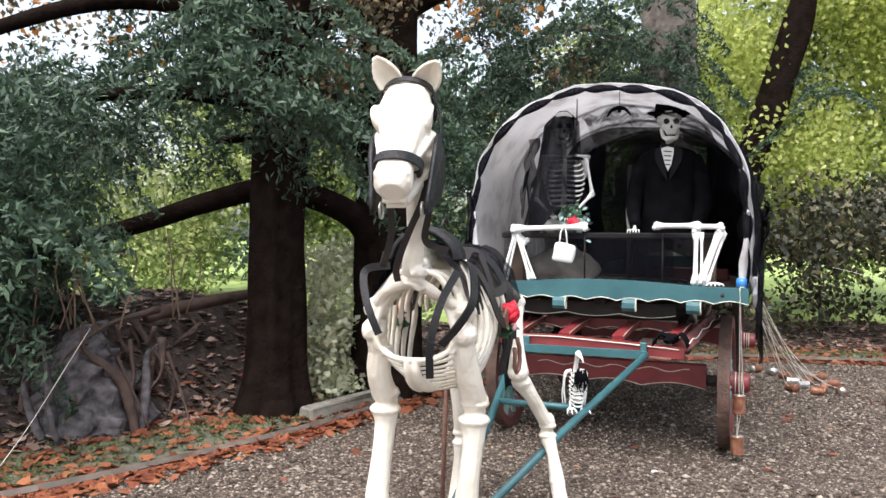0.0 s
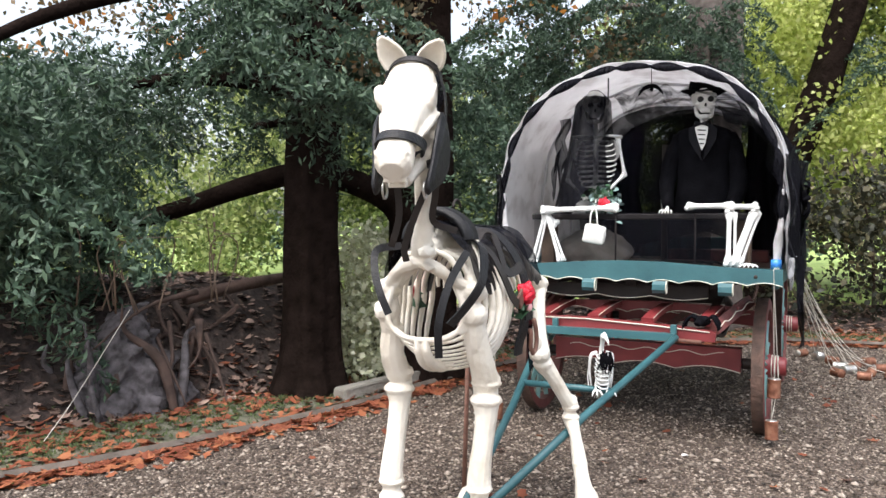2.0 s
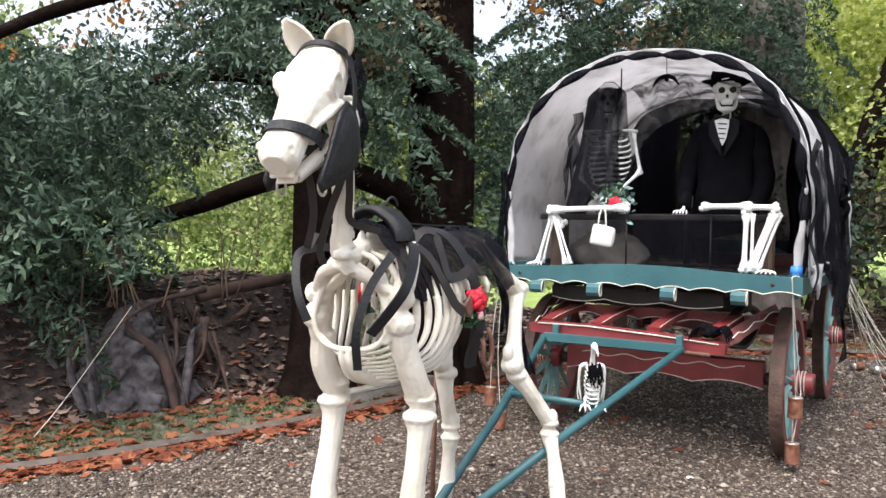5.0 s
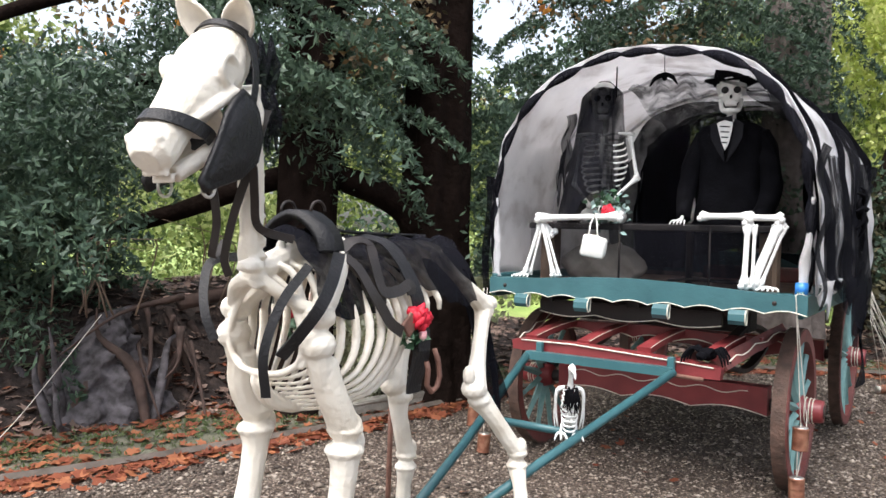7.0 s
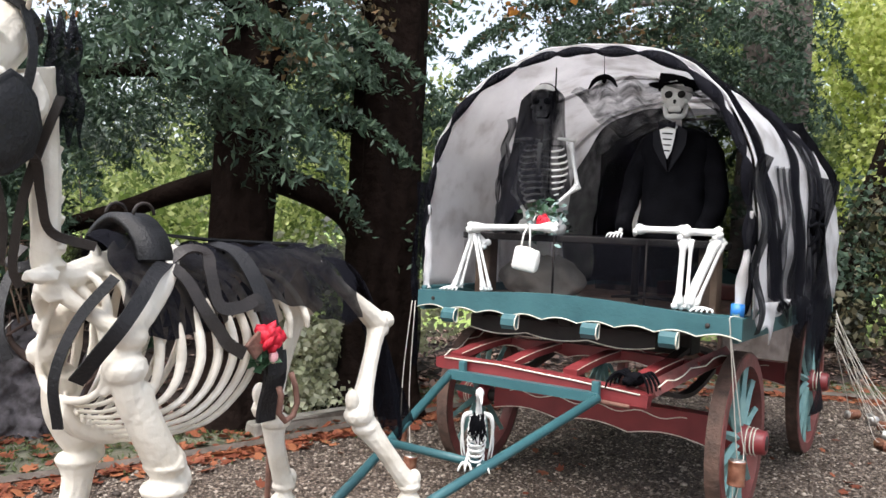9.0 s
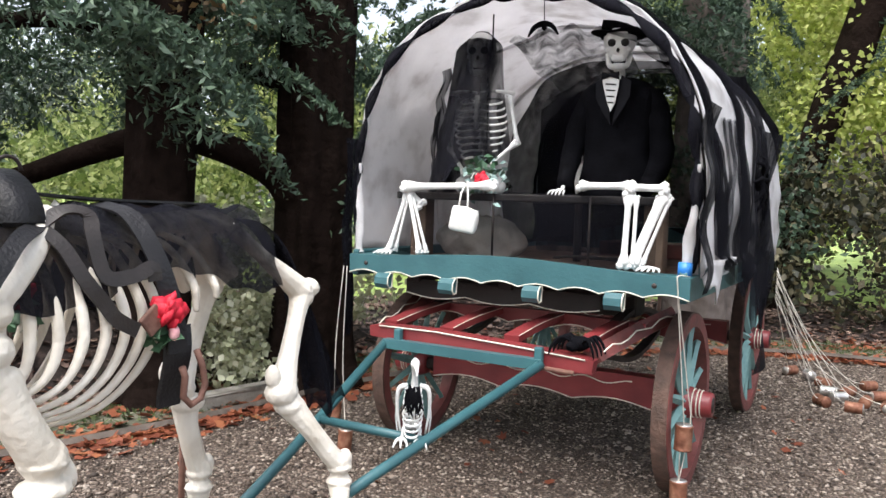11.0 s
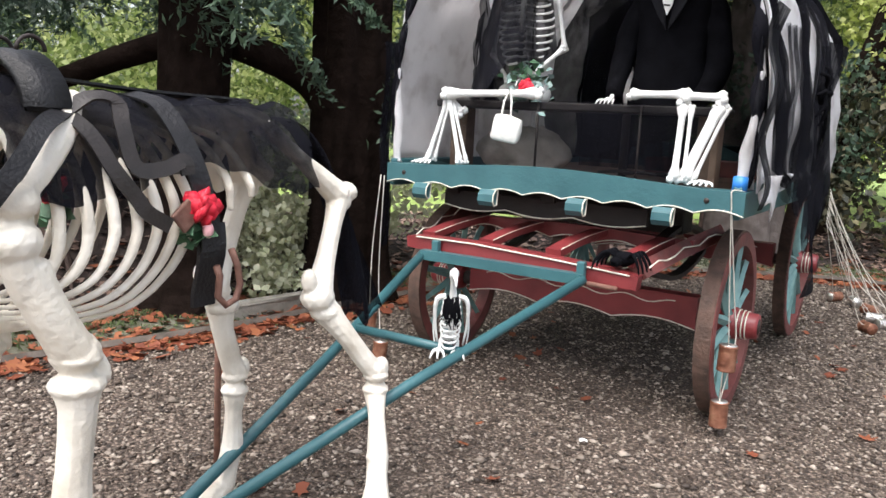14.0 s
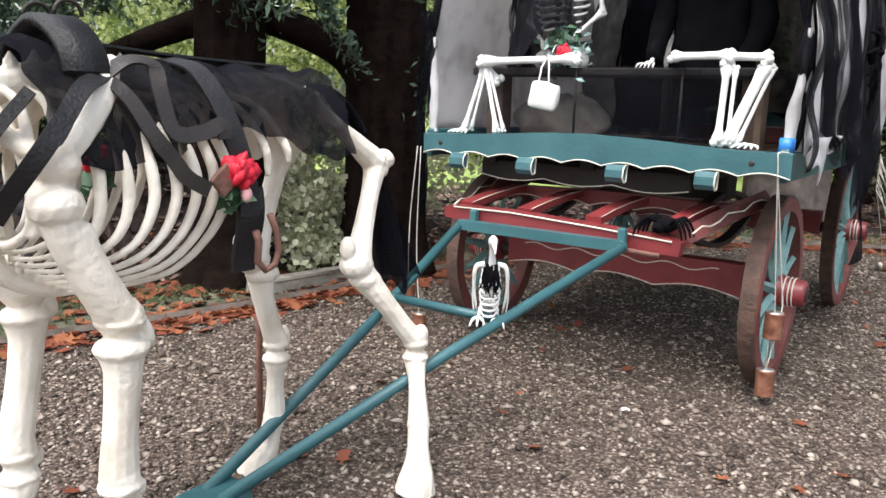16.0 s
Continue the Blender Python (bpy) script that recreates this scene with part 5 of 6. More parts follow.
grid_sheet(bm, lambda u, v: Vector((0.355 + math.cos(2 * math.pi * u) * (0.085 + 0.064 * v), 0.0 + math.sin(2 * math.pi * u) * (0.085 + 0.060 * v), 2.132 + 0.022 * v * abs(math.cos(2 * math.pi * u)))), 32, 3, 0.004)
part("brim", bm, M_CLOTH, hat)


# ---- the skeleton horse: one moulded mesh ----
bm = bmesh.new()
# spine and neck
limb(bm, [(-0.25, -1.98, 1.225, 0.03), (-0.235, -2.12, 1.235, 0.032), (-0.19, -2.45, 1.215, 0.03), (-0.16, -2.75, 1.225, 0.035), (-0.145, -2.90, 1.19, 0.034), (-0.125, -2.955, 1.22, 0.034), (-0.10, -2.975, 1.30, 0.032), (-0.095, -2.985, 1.42, 0.036), (-0.09, -3.0, 1.55, 0.036), (-0.085, -3.03, 1.66, 0.05)], 10, 6)
for k in range(16):
    t = k / 15
    ball(bm, (-0.15 - 0.09 * t, -2.82 + 0.78 * t, 1.235 + 0.015 * math.sin(t * 6)), (0.016, 0.018, 0.045), 1)
for k in range(7):
    ball(bm, (-0.125 + 0.005 * k, -2.945 - 0.006 * k, 1.16 + 0.055 * k), (0.054 - 0.004 * k, 0.042, 0.018), 1, (0, 24 * (-1) ** k, 0))
ball(bm, (-0.085, -2.99, 1.20), (0.03, 0.05, 0.022), 1)
# ribs swing back down the flank, then sweep forward like a basket to the breastbone
for k in range(9):
    t = k / 8
    y = -2.85 + 0.40 * t
    cxr = -0.155 - 0.045 * t
    w = 0.140 + 0.060 * math.sin(math.pi * min(1, t * 0.75 + 0.05))
    back = -0.012 + 0.075 * t
    end_y, end_z = -2.885 + 0.12 * t, 0.897 - 0.125 * t ** 0.9
    run = y + back - end_y
    for sg in (-1, 1):
        rows = [(cxr, y, 1.205, 0.010), (cxr + sg * w * 0.60, y + back * 0.3, 1.175, 0.011), (cxr + sg * w * 0.94, y + back * 0.8, 1.07, 0.0135), (cxr + sg * w, y + back, 0.985, 0.0135),
                (cxr + sg * w * 0.96, y + back - 0.14 * run, 0.93 - 0.05 * t, 0.011), (cxr * 0.6 - 0.062 + sg * w * 0.80, y + back - 0.42 * run, end_z + 0.030, 0.0085), (-0.155 + sg * w * 0.46, y + back - 0.80 * run, end_z + 0.008, 0.006), (-0.155 + sg * 0.012, end_y, end_z, 0.0065)]
        limb(bm, rows, 7, 4)
for k in range(3):
    y = -2.38 + 0.07 * k
    for sg in (-1, 1):
        limb(bm, [(-0.21, y, 1.205, 0.010), (-0.21 + sg * 0.10, y + 0.02, 1.17, 0.011), (-0.21 + sg * 0.165, y + 0.05, 1.08, 0.012), (-0.21 + sg * 0.17, y + 0.06, 1.03 - 0.03 * (k % 2), 0.008)], 7, 4)
# breastbone in two plates
for sg in (-1, 1):
    limb(bm, [(-0.155 + sg * 0.015, -2.888, 0.895, 0.013), (-0.155 + sg * 0.016, -2.885, 0.86, 0.015), (-0.155 + sg * 0.017, -2.85, 0.815, 0.018), (-0.157 + sg * 0.016, -2.77, 0.782, 0.018), (-0.162 + sg * 0.010, -2.66, 0.775, 0.010)], 8, 5)
# the front ring
limb(bm, [(-0.155, -2.86, 1.165, 0.017), (-0.235, -2.868, 1.13, 0.012), (-0.290, -2.87, 1.04, 0.010), (-0.298, -2.872, 0.955, 0.010), (-0.245, -2.88, 0.905, 0.010), (-0.155, -2.89, 0.896, 0.011), (-0.065, -2.88, 0.905, 0.010), (-0.012, -2.872, 0.955, 0.010), (-0.020, -2.87, 1.04, 0.010), (-0.075, -2.868, 1.13, 0.012), (-0.155, -2.86, 1.165, 0.017)], 8, 5)
# collar bones from the neck's foot to the shoulders
for sg in (-1, 1):
    limb(bm, [(-0.14, -2.93, 1.17, 0.026), (-0.155 + sg * 0.07, -2.915, 1.14, 0.020), (-0.155 + sg * 0.13, -2.87, 1.095, 0.020), (-0.155 + sg * 0.16, -2.84, 1.075, 0.024)], 9, 5)


def front_leg(s, hoof, knee):
    sx = -0.155 + s * 0.155
    kx, ky, kz = knee
    # shoulder blade, arm, forearm
    limb(bm, [(-0.155 + s * 0.065, -2.64, 1.265, 0.022), (-0.155 + s * 0.115, -2.71, 1.18, 0.036), (sx, -2.80, 1.09, 0.036), (sx + s * 0.005, -2.83, 1.06, 0.042)], 10, 5)
    ball(bm, (sx + s * 0.012, -2.83, 1.062), (0.046, 0.050, 0.040), 2)
    ball(bm, (sx + s * 0.014, -2.835, 0.985), (0.048, 0.056, 0.046), 2)
    ball(bm, (sx + s * 0.012, -2.79, 0.90), (0.034, 0.036, 0.055), 2)
    limb(bm, [(sx, -2.84, 1.03, 0.032), (sx + s * 0.01, -2.83, 0.96, 0.038), (sx + s * 0.005, -2.80, 0.875, 0.034), (sx, -2.775, 0.83, 0.020)], 10, 4)
    limb(bm, [(sx + s * 0.005, -2.81, 0.93, 0.042), (kx, ky - 0.055, 0.83, 0.044), (kx, ky - 0.01, 0.75, 0.047), (kx, ky, kz + 0.035, 0.052), (kx, ky, kz + 0.004, 0.036)], 12, 5)
    # knee block
    ball(bm, (kx, ky, kz + 0.030), (0.056, 0.056, 0.022), 2)
    ball(bm, (kx, ky, kz - 0.030), (0.060, 0.060, 0.028), 2)
    ball(bm, (kx, ky + 0.052, kz - 0.005), (0.024, 0.022, 0.045), 2, (20, 0, 0))
    hx, hy = hoof
    limb(bm, [(kx, ky, kz + 0.0, 0.034), (kx, ky, kz - 0.035, 0.050), (kx, ky, kz - 0.09, 0.040), ((kx + hx) / 2, (ky + hy) / 2, 0.5, 0.038), (hx, hy, 0.40, 0.042), (hx, hy, 0.36, 0.044), (hx, hy, 0.32, 0.032)], 12, 5)
    ball(bm, (hx, hy, 0.350), (0.050, 0.050, 0.024), 2)
    ball(bm, (hx, hy + 0.044, 0.33), (0.02, 0.02, 0.028), 1)
    ball(bm, (hx, hy, 0.292), (0.049, 0.049, 0.022), 2)
    limb(bm, [(hx, hy, 0.325, 0.030), (hx, hy, 0.28, 0.044), (hx, hy - 0.01, 0.22, 0.036), (hx, hy - 0.015, 0.15, 0.042), (hx, hy - 0.02, 0.10, 0.05), (hx, hy - 0.035, 0.04, 0.066), (hx, hy - 0.042, 0.005, 0.072)], 12, 4)


front_leg(1, (-0.015, -2.715), (0.008, -2.71, 0.70))
front_leg(-1, (-0.34, -2.775), (-0.328, -2.74, 0.715))


def hind_leg(s, hip, stifle, hock, fet, low, hoof):
    hip, stifle, hock, fet, low, hoof = (Vector(q) for q in (hip, stifle, hock, fet, low, hoof))
    limb(bm, [(*hip, 0.026), (*hip.lerp(stifle, 0.4), 0.024), (*hip.lerp(stifle, 0.8), 0.036), (*stifle, 0.044)], 10, 5)
    ball(bm, stifle + Vector((0, 0.035, 0.01)), (0.036, 0.045, 0.034), 2)
    ball(bm, stifle + Vector((0, 0.0, -0.02)), (0.042, 0.045, 0.036), 2)
    limb(bm, [(*stifle, 0.040), (*stifle.lerp(hock, 0.3), 0.030), (*stifle.lerp(hock, 0.7), 0.034), (*hock, 0.05)], 10, 5)
    ball(bm, hock + Vector((0, -0.04, 0.055)), (0.024, 0.026, 0.04), 2)
    ball(bm, hock, (0.05, 0.06, 0.045), 2)
    ball(bm, hock + Vector((0.005, 0.035, -0.05)), (0.048, 0.058, 0.032), 2)
    limb(bm, [(*(hock + Vector((0, 0.03, -0.04))), 0.046), (*hock.lerp(fet, 0.45), 0.034), (*hock.lerp(fet, 0.85), 0.034), (*(fet + Vector((0, 0, 0.012))), 0.038), (*(fet + Vector((0, 0, -0.02))), 0.026)], 10, 5)
    ball(bm, fet + Vector((0, 0.028, 0.02)), (0.026, 0.026, 0.036), 2)
    ball(bm, fet, (0.043, 0.043, 0.024), 2)
    ball(bm, fet + Vector((0, 0, -0.048)), (0.045, 0.045, 0.020), 2)
    limb(bm, [(*(fet + Vector((0, 0, -0.018))), 0.026), (*(fet + Vector((0, 0, -0.05))), 0.038), (*fet.lerp(low, 0.5), 0.028), (*low, 0.036)], 10, 4)
    ball(bm, low, (0.038, 0.04, 0.026), 2)
    limb(bm, [(*low, 0.036), (*low.lerp(hoof, 0.3), 0.034), (*(low.lerp(hoof, 0.6)), 0.044), (hoof.x, hoof.y - 0.005, 0.045, 0.056), (hoof.x, hoof.y - 0.012, 0.004, 0.066)], 12, 4)


hind_leg(1, (-0.20, -1.97, 1.21), (-0.158, -1.69, 1.0), (-0.095, -1.85, 0.70), (-0.005, -1.66, 0.425), (0.06, -1.72, 0.18), (0.12, -1.80, 0))
hind_leg(-1, (-0.31, -2.03, 1.20), (-0.33, -1.93, 1.04), (-0.315, -2.07, 0.72), (-0.325, -1.97, 0.43), (-0.345, -1.96, 0.18), (-0.365, -2.01, 0))
# pelvis
limb(bm, [(-0.36, -2.10, 1.215, 0.022), (-0.31, -2.05, 1.22, 0.03), (-0.25, -2.03, 1.235, 0.034), (-0.19, -2.0, 1.22, 0.03), (-0.15, -2.05, 1.205, 0.022)], 9, 4)
limb(bm, [(-0.27, -2.03, 1.2, 0.03), (-0.29, -1.93, 1.10, 0.03), (-0.30, -1.86, 1.06, 0.022)], 8, 4)
limb(bm, [(-0.24, -2.05, 1.21, 0.022), (-0.24, -2.14, 1.10, 0.022), (-0.25, -2.10, 1.03, 0.018)], 8, 4)
# head along its own axis: a faces forward and down
HA = Vector((0.19, -0.66, -0.72)).normalized()
HL = Vector((0.975, 0.22, 0.0)).normalized()
HU = HL.cross(HA).normalized()
HP = Vector((-0.078, -3.085, 1.755))


def hp(a, l=0.0, u=0.0):
    return HP + HA * a + HL * l + HU * u


def head_ring(rows, sides=16):
    rings = []
    for a, w, h, off in rows:
        rings.append([bm.verts.new(hp(a, math.copysign(abs(math.cos(t)) ** 0.75, math.cos(t)) * w, off + math.copysign(abs(math.sin(t)) ** 0.85, math.sin(t)) * h)) for t in (2 * math.pi * k / sides for k in range(sides))])
    for p, q in zip(rings, rings[1:]):
        for k in range(sides):
            bm.faces.new((p[k], p[(k + 1) % sides], q[(k + 1) % sides], q[k]))
    bm.faces.new(rings[0][::-1])
    bm.faces.new(rings[-1])


sgnU = 1 if HU.z > 0 else -1
head_ring([(-0.035, 0.03, 0.03, 0), (-0.01, 0.062, 0.055, 0), (0.05, 0.078, 0.072, 0), (0.10, 0.084, 0.076, 0.0), (0.14, 0.080, 0.074, 0.0), (0.19, 0.070, 0.067, 0.0), (0.25, 0.058, 0.058, 0.002), (0.32, 0.050, 0.050, 0.0), (0.38, 0.056, 0.050, 0.0), (0.415, 0.054, 0.045, -0.004 * sgnU), (0.435, 0.035, 0.03, -0.006 * sgnU)])
for sg in (-1, 1):
    # eye ring, cheek ridge, nostril rim
    pts = [(*hp(0.135 + 0.032 * math.cos(t), sg * (0.078 + 0.008 * math.sin(t)), sgnU * (0.016 + 0.032 * math.sin(t))), 0.011) for t in (2 * math.pi * k / 10 for k in range(11))]
    limb(bm, pts, 6, 2)
    limb(bm, [(*hp(0.15, sg * 0.082, -0.035 * sgnU), 0.016), (*hp(0.23, sg * 0.066, -0.02 * sgnU), 0.013), (*hp(0.30, sg * 0.054, -0.005 * sgnU), 0.008)], 7, 4)
    ball(bm, hp(0.40, sg * 0.036, 0.030 * sgnU), (0.018, 0.016, 0.016), 1)
    # lower jaw
    limb(bm, [(*hp(0.10, sg * 0.068, -0.075 * sgnU), 0.026), (*hp(0.13, sg * 0.062, -0.135 * sgnU), 0.034), (*hp(0.22, sg * 0.05, -0.125 * sgnU), 0.026), (*hp(0.33, sg * 0.034, -0.092 * sgnU), 0.022), (*hp(0.40, sg * 0.016, -0.075 * sgnU), 0.02)], 9, 4)
    # ears: cupped leaves open to the front
    tip = Vector((-0.153, -3.172, 1.862)) if sg < 0 else Vector((0.036, -3.13, 1.845))
    base = hp(0.005, sg * 0.042, 0.03 * sgnU)
    axis = (tip - base)
    faces = (Vector((0.35, -0.93, 0.0)) + HL * sg * 0.25).normalized()
    across = axis.cross(faces).normalized()
    faces = across.cross(axis).normalized() * (1 if across.cross(axis).dot(faces) > 0 else -1)

    def ear(u, v):
        a = radians(-82 + 164 * u)
        half = 0.036 * math.sin(math.pi * (0.22 + 0.78 * v) ** 0.9) ** 0.85 if v < 0.999 else 0.001
        return base + axis * v + across * math.sin(a) * half - faces * math.cos(a) * half * 0.75 + faces * 0.012
    eb = bmesh.new()
    grid_sheet(eb, ear, 10, 12, 0.010)
    em = bpy.data.meshes.new("ear")
    eb.to_mesh(em)
    eb.free()
    bm.from_mesh(em)
    bpy.data.meshes.remove(em)
for k in range(6):
    box(bm, hp(0.425, -0.03 + 0.012 * k, -0.040 * sgnU), (0.010, 0.012, 0.026), 0.002)
    box(bm, hp(0.418, -0.025 + 0.010 * k, -0.068 * sgnU), (0.009, 0.012, 0.022), 0.002)
roughen(bm, 0.0017, 26)
horse = single("skeleton_horse", bm, [M_BONE], "cream moulded plastic skeleton horse standing on the gravel", "horse prop")
remeshed(horse, 0.0042)

# ---- harness ----
bridle = thing("bridle", "black leather bridle with blinkers and brass rings", "bridle", tuple(hp(0.3)))


def head_band(a, w, h, off, width, tilt=0.0, t0=0.0, t1=6.2832, name="noseband", thick=0.005):
    b = bmesh.new()
    pts, nr = [], []
    for k in range(29):
        t = t0 + (t1 - t0) * k / 28
        pts.append(hp(a + tilt * math.sin(t) * sgnU, math.cos(t) * w, off + math.sin(t) * h))
        nr.append((HL * math.cos(t) + HU * math.sin(t)).normalized())
    strip(b, pts, nr, width, thick)
    return part(name, b, M_LEATHER, bridle, smooth=False)


head_band(0.305, 0.066, 0.080, -0.024 * sgnU, 0.034, 0.045)
head_band(0.012, 0.082, 0.07, 0.0, 0.022, 0.0, name="browband")
for sg in (-1, 1):
    b = bmesh.new()
    pts = [hp(0.01, sg * 0.078, 0.03 * sgnU), hp(0.07, sg * 0.098, -0.035 * sgnU), hp(0.16, sg * 0.097, -0.09 * sgnU), hp(0.26, sg * 0.078, -0.11 * sgnU), hp(0.315, sg * 0.066, -0.09 * sgnU)]
    strip(b, spline(pts, 5), tuple(HL * sg), 0.022)
    part("cheek_strap", b, M_LEATHER, bridle, smooth=False)
    # a padded comma from behind the eye down to the bit
    b = bmesh.new()
    rim = [(0.145, -0.035), (0.19, -0.028), (0.237, -0.033), (0.30, -0.06), (0.36, -0.078), (0.405, -0.088), (0.41, -0.118), (0.36, -0.145), (0.294, -0.182), (0.23, -0.192), (0.17, -0.165), (0.135, -0.11), (0.13, -0.07)]
    rings = []
    for shrink, out in ((1.0, -0.006), (1.02, 0.002), (0.97, 0.008), (0.90, 0.006), (0.84, 0.011), (0.5, 0.017)):
        rings.append([b.verts.new(hp(0.22 + (a - 0.22) * shrink, sg * (0.098 - 0.10 * max(0.0, a - 0.22) + out), (-0.11 + (u + 0.11) * shrink) * sgnU)) for a, u in rim])
    for p, q in zip(rings, rings[1:]):
        for k in range(len(rim)):
            b.faces.new((p[k - 1], p[k], q[k], q[k - 1]))
    b.faces.new(rings[-1])
    b.faces.new(rings[0][::-1])
    bmesh.ops.recalc_face_normals(b, faces=b.faces[:])
    part("blinker", b, M_LEATHER, bridle, "padded black leather blinker")
    b = bmesh.new()
    cc = hp(0.375, sg * 0.062, -0.135 * sgnU)
    tube(b, [cc + HA * 0.024 * math.cos(k * 0.5236) + HU * 0.024 * math.sin(k * 0.5236) for k in range(13)], 0.004, 6)
    part("bit_ring", b, M_TIN, bridle, "worn brass bit ring")
reins = thing("reins", "black leather reins and straps falling down the neck", "reins", (-0.06, -3.0, 1.3))
for sg, pts in ((1, [hp(0.27, 0.07, -0.15 * sgnU), (-0.02, -3.05, 1.46), (-0.04, -3.02, 1.38), (-0.065, -2.98, 1.30), (-0.02, -2.90, 1.27)]), (-1, [hp(0.27, -0.07, -0.15 * sgnU), (-0.15, -3.08, 1.44), (-0.16, -3.04, 1.32), (-0.20, -3.02, 1.22), (-0.22, -2.96, 1.26)]),
                (1, [hp(0.05, 0.06, -0.17 * sgnU), (-0.05, -3.035, 1.44), (-0.10, -3.035, 1.33), (-0.15, -3.02, 1.22), (-0.155, -3.0, 1.17)])):
    b = bmesh.new()
    strip(b, spline(pts, 6), (0.5, -0.85, 0), 0.022, 0.004)
    part("strap", b, M_BROWNLEATHER, reins, smooth=False)
for pts in ([(-0.254, -2.86, 1.216), (-0.31, -2.93, 1.201), (-0.294, -2.97, 1.132), (-0.261, -2.99, 1.058), (-0.234, -2.98, 0.989)], [(0.0, -2.86, 1.20), (-0.03, -2.93, 1.10), (-0.05, -2.97, 0.97), (-0.06, -2.95, 0.85)]):
    b = bmesh.new()
    strip(b, spline(pts, 6), (0.5, -0.85, 0.1), 0.026, 0.004)
    part("hanging_strap", b, M_LEATHER, reins, smooth=False)

harness = thing("harness", "black leather driving saddle and straps on the horse's back", "harness", (-0.17, -2.6, 1.3))


def over_back(y, drop_r, drop_l, lift=0.0, halfw=0.2, lean=0.0):
    """A line over the back at y, from its right end to its left."""
    cxr = -0.155 - 0.09 * (y + 2.9) / 0.9
    pts = []
    for k in range(25):
        t = -1 + 2 * k / 24
        z = 1.285 + lift - (drop_r if t > 0 else drop_l) * abs(t) ** 1.5
        pts.append(Vector((cxr + halfw * math.sin(t * math.pi / 2) * 0.95, y + lean * abs(t), z)))
    return pts


b = bmesh.new()
pts = over_back(-2.72, 0.10, 0.10, 0.045, 0.115)
strip(b, pts, [(math.sin((-1 + k / 12) * 1.2), 0, math.cos((-1 + k / 12) * 1.2)) for k in range(25)], 0.10, 0.026)
bmesh.ops.bevel(b, geom=b.edges[:], offset=0.006, segments=2, affect="EDGES")
part("saddle_pad", b, M_LEATHER, harness, "padded leather driving saddle")
for dx in (-0.06, 0.06):
    b = bmesh.new()
    tube(b, [(-0.165 + dx, -2.72 + 0.030 * math.cos(k * 0.35), 1.35 + 0.030 * math.sin(k * 0.35)) for k in range(10)], 0.0045, 7)
    part("terret", b, M_IRON, harness, "dark iron rein ring")
for name, pts, wd, m in (("back_band", [(-0.36, -2.44, 1.02), (-0.31, -2.44, 1.19), (-0.22, -2.44, 1.27), (-0.13, -2.444, 1.27), (-0.07, -2.436, 1.251), (-0.01, -2.429, 1.189), (0.03, -2.414, 1.101), (0.042, -2.391, 0.996), (0.045, -2.388, 0.922)], 0.05, M_LEATHER), ("shoulder_strap", [(-0.05, -2.686, 1.231), (0.015, -2.768, 1.205), (0.045, -2.825, 1.150), (0.055, -2.878, 1.09), (0.02, -2.915, 1.02), (-0.03, -2.93, 0.96)], 0.036, M_LEATHER),
                         ("girth_strap", [(-0.05, -2.686, 1.231), (0.0, -2.662, 1.187), (0.03, -2.632, 1.119), (0.04, -2.586, 1.059), (0.045, -2.56, 1.024), (0.045, -2.504, 0.992)], 0.034, M_BROWNLEATHER), ("loop_strap", [(-0.05, -2.686, 1.231), (-0.05, -2.627, 1.264), (-0.03, -2.581, 1.256), (0.0, -2.587, 1.2), (0.025, -2.574, 1.12), (0.035, -2.51, 1.117), (0.035, -2.457, 1.134), (0.038, -2.449, 1.103)], 0.034, M_BROWNLEATHER),
                         ("crupper", [(-0.17, -2.66, 1.30), (-0.20, -2.4, 1.285), (-0.25, -2.0, 1.275)], 0.035, M_LEATHER)):
    b = bmesh.new()
    sp = spline(pts, 6)
    mid = Vector((-0.17, 0, 1.05))
    strip(b, sp, [(float(q[0]) - mid.x, -0.04, max(0.02, float(q[2]) - mid.z)) for q in sp], wd, 0.006)
    part(name, b, m, harness, smooth=False)
b = bmesh.new()
grid_sheet(b, lambda u, v: Vector((0.005 + 0.012 * math.sin(v * 5), -2.405 + (0.085 - 0.02 * v) * u, 0.98 - 0.20 * v)), 5, 8, 0.012)
part("flap", b, M_LEATHER, harness, "black leather flap below the back band", smooth=False)
b = bmesh.new()
tube(b, [(0.045, -2.325, 0.92), (0.05, -2.31, 0.88), (0.05, -2.30, 0.83), (0.05, -2.315, 0.795), (0.05, -2.345, 0.785), (0.05, -2.37, 0.81), (0.05, -2.365, 0.86), (0.05, -2.375, 0.885)], 0.009, 8)
part("trace_hook", b, M_HOOK, harness, "rusted iron trace hook")
b = bmesh.new()
box(b, (0.04, -2.455, 1.01), (0.012, 0.06, 0.055), 0.004, (40, 0, 0))
part("buckle", b, M_HOOK, harness, smooth=False)
for y, label, x in ((-2.415, "red silk rose pinned to the harness", 0.045), (-2.50, "red silk rose on the far side of the harness", -0.40)):
    hr = thing("harness_rose", label, "silk rose", (x, y, 1.03), "harness roses")
    sgx = 1 if x > 0 else -1
    b = rose_head(bmesh.new(), (0, 0, 0), 0.048)
    b.transform(Matrix.Translation((x, y, 1.03)) @ Matrix.Rotation(radians(65 * sgx), 4, "Z"))
    part("petals", b, M_ROSE, hr)
    part("leaves", leaves(bmesh.new(), (x - 0.01 * sgx, y, 0.985), 12, 0.06, 0.025, 9), M_SILKLEAF, hr)
    b = bmesh.new()
    ball(b, (x + 0.01 * sgx, y + 0.01, 0.975), (0.014, 0.014, 0.02), 2)
    part("bud", b, M_PINK, hr, "pale pink rosebud")


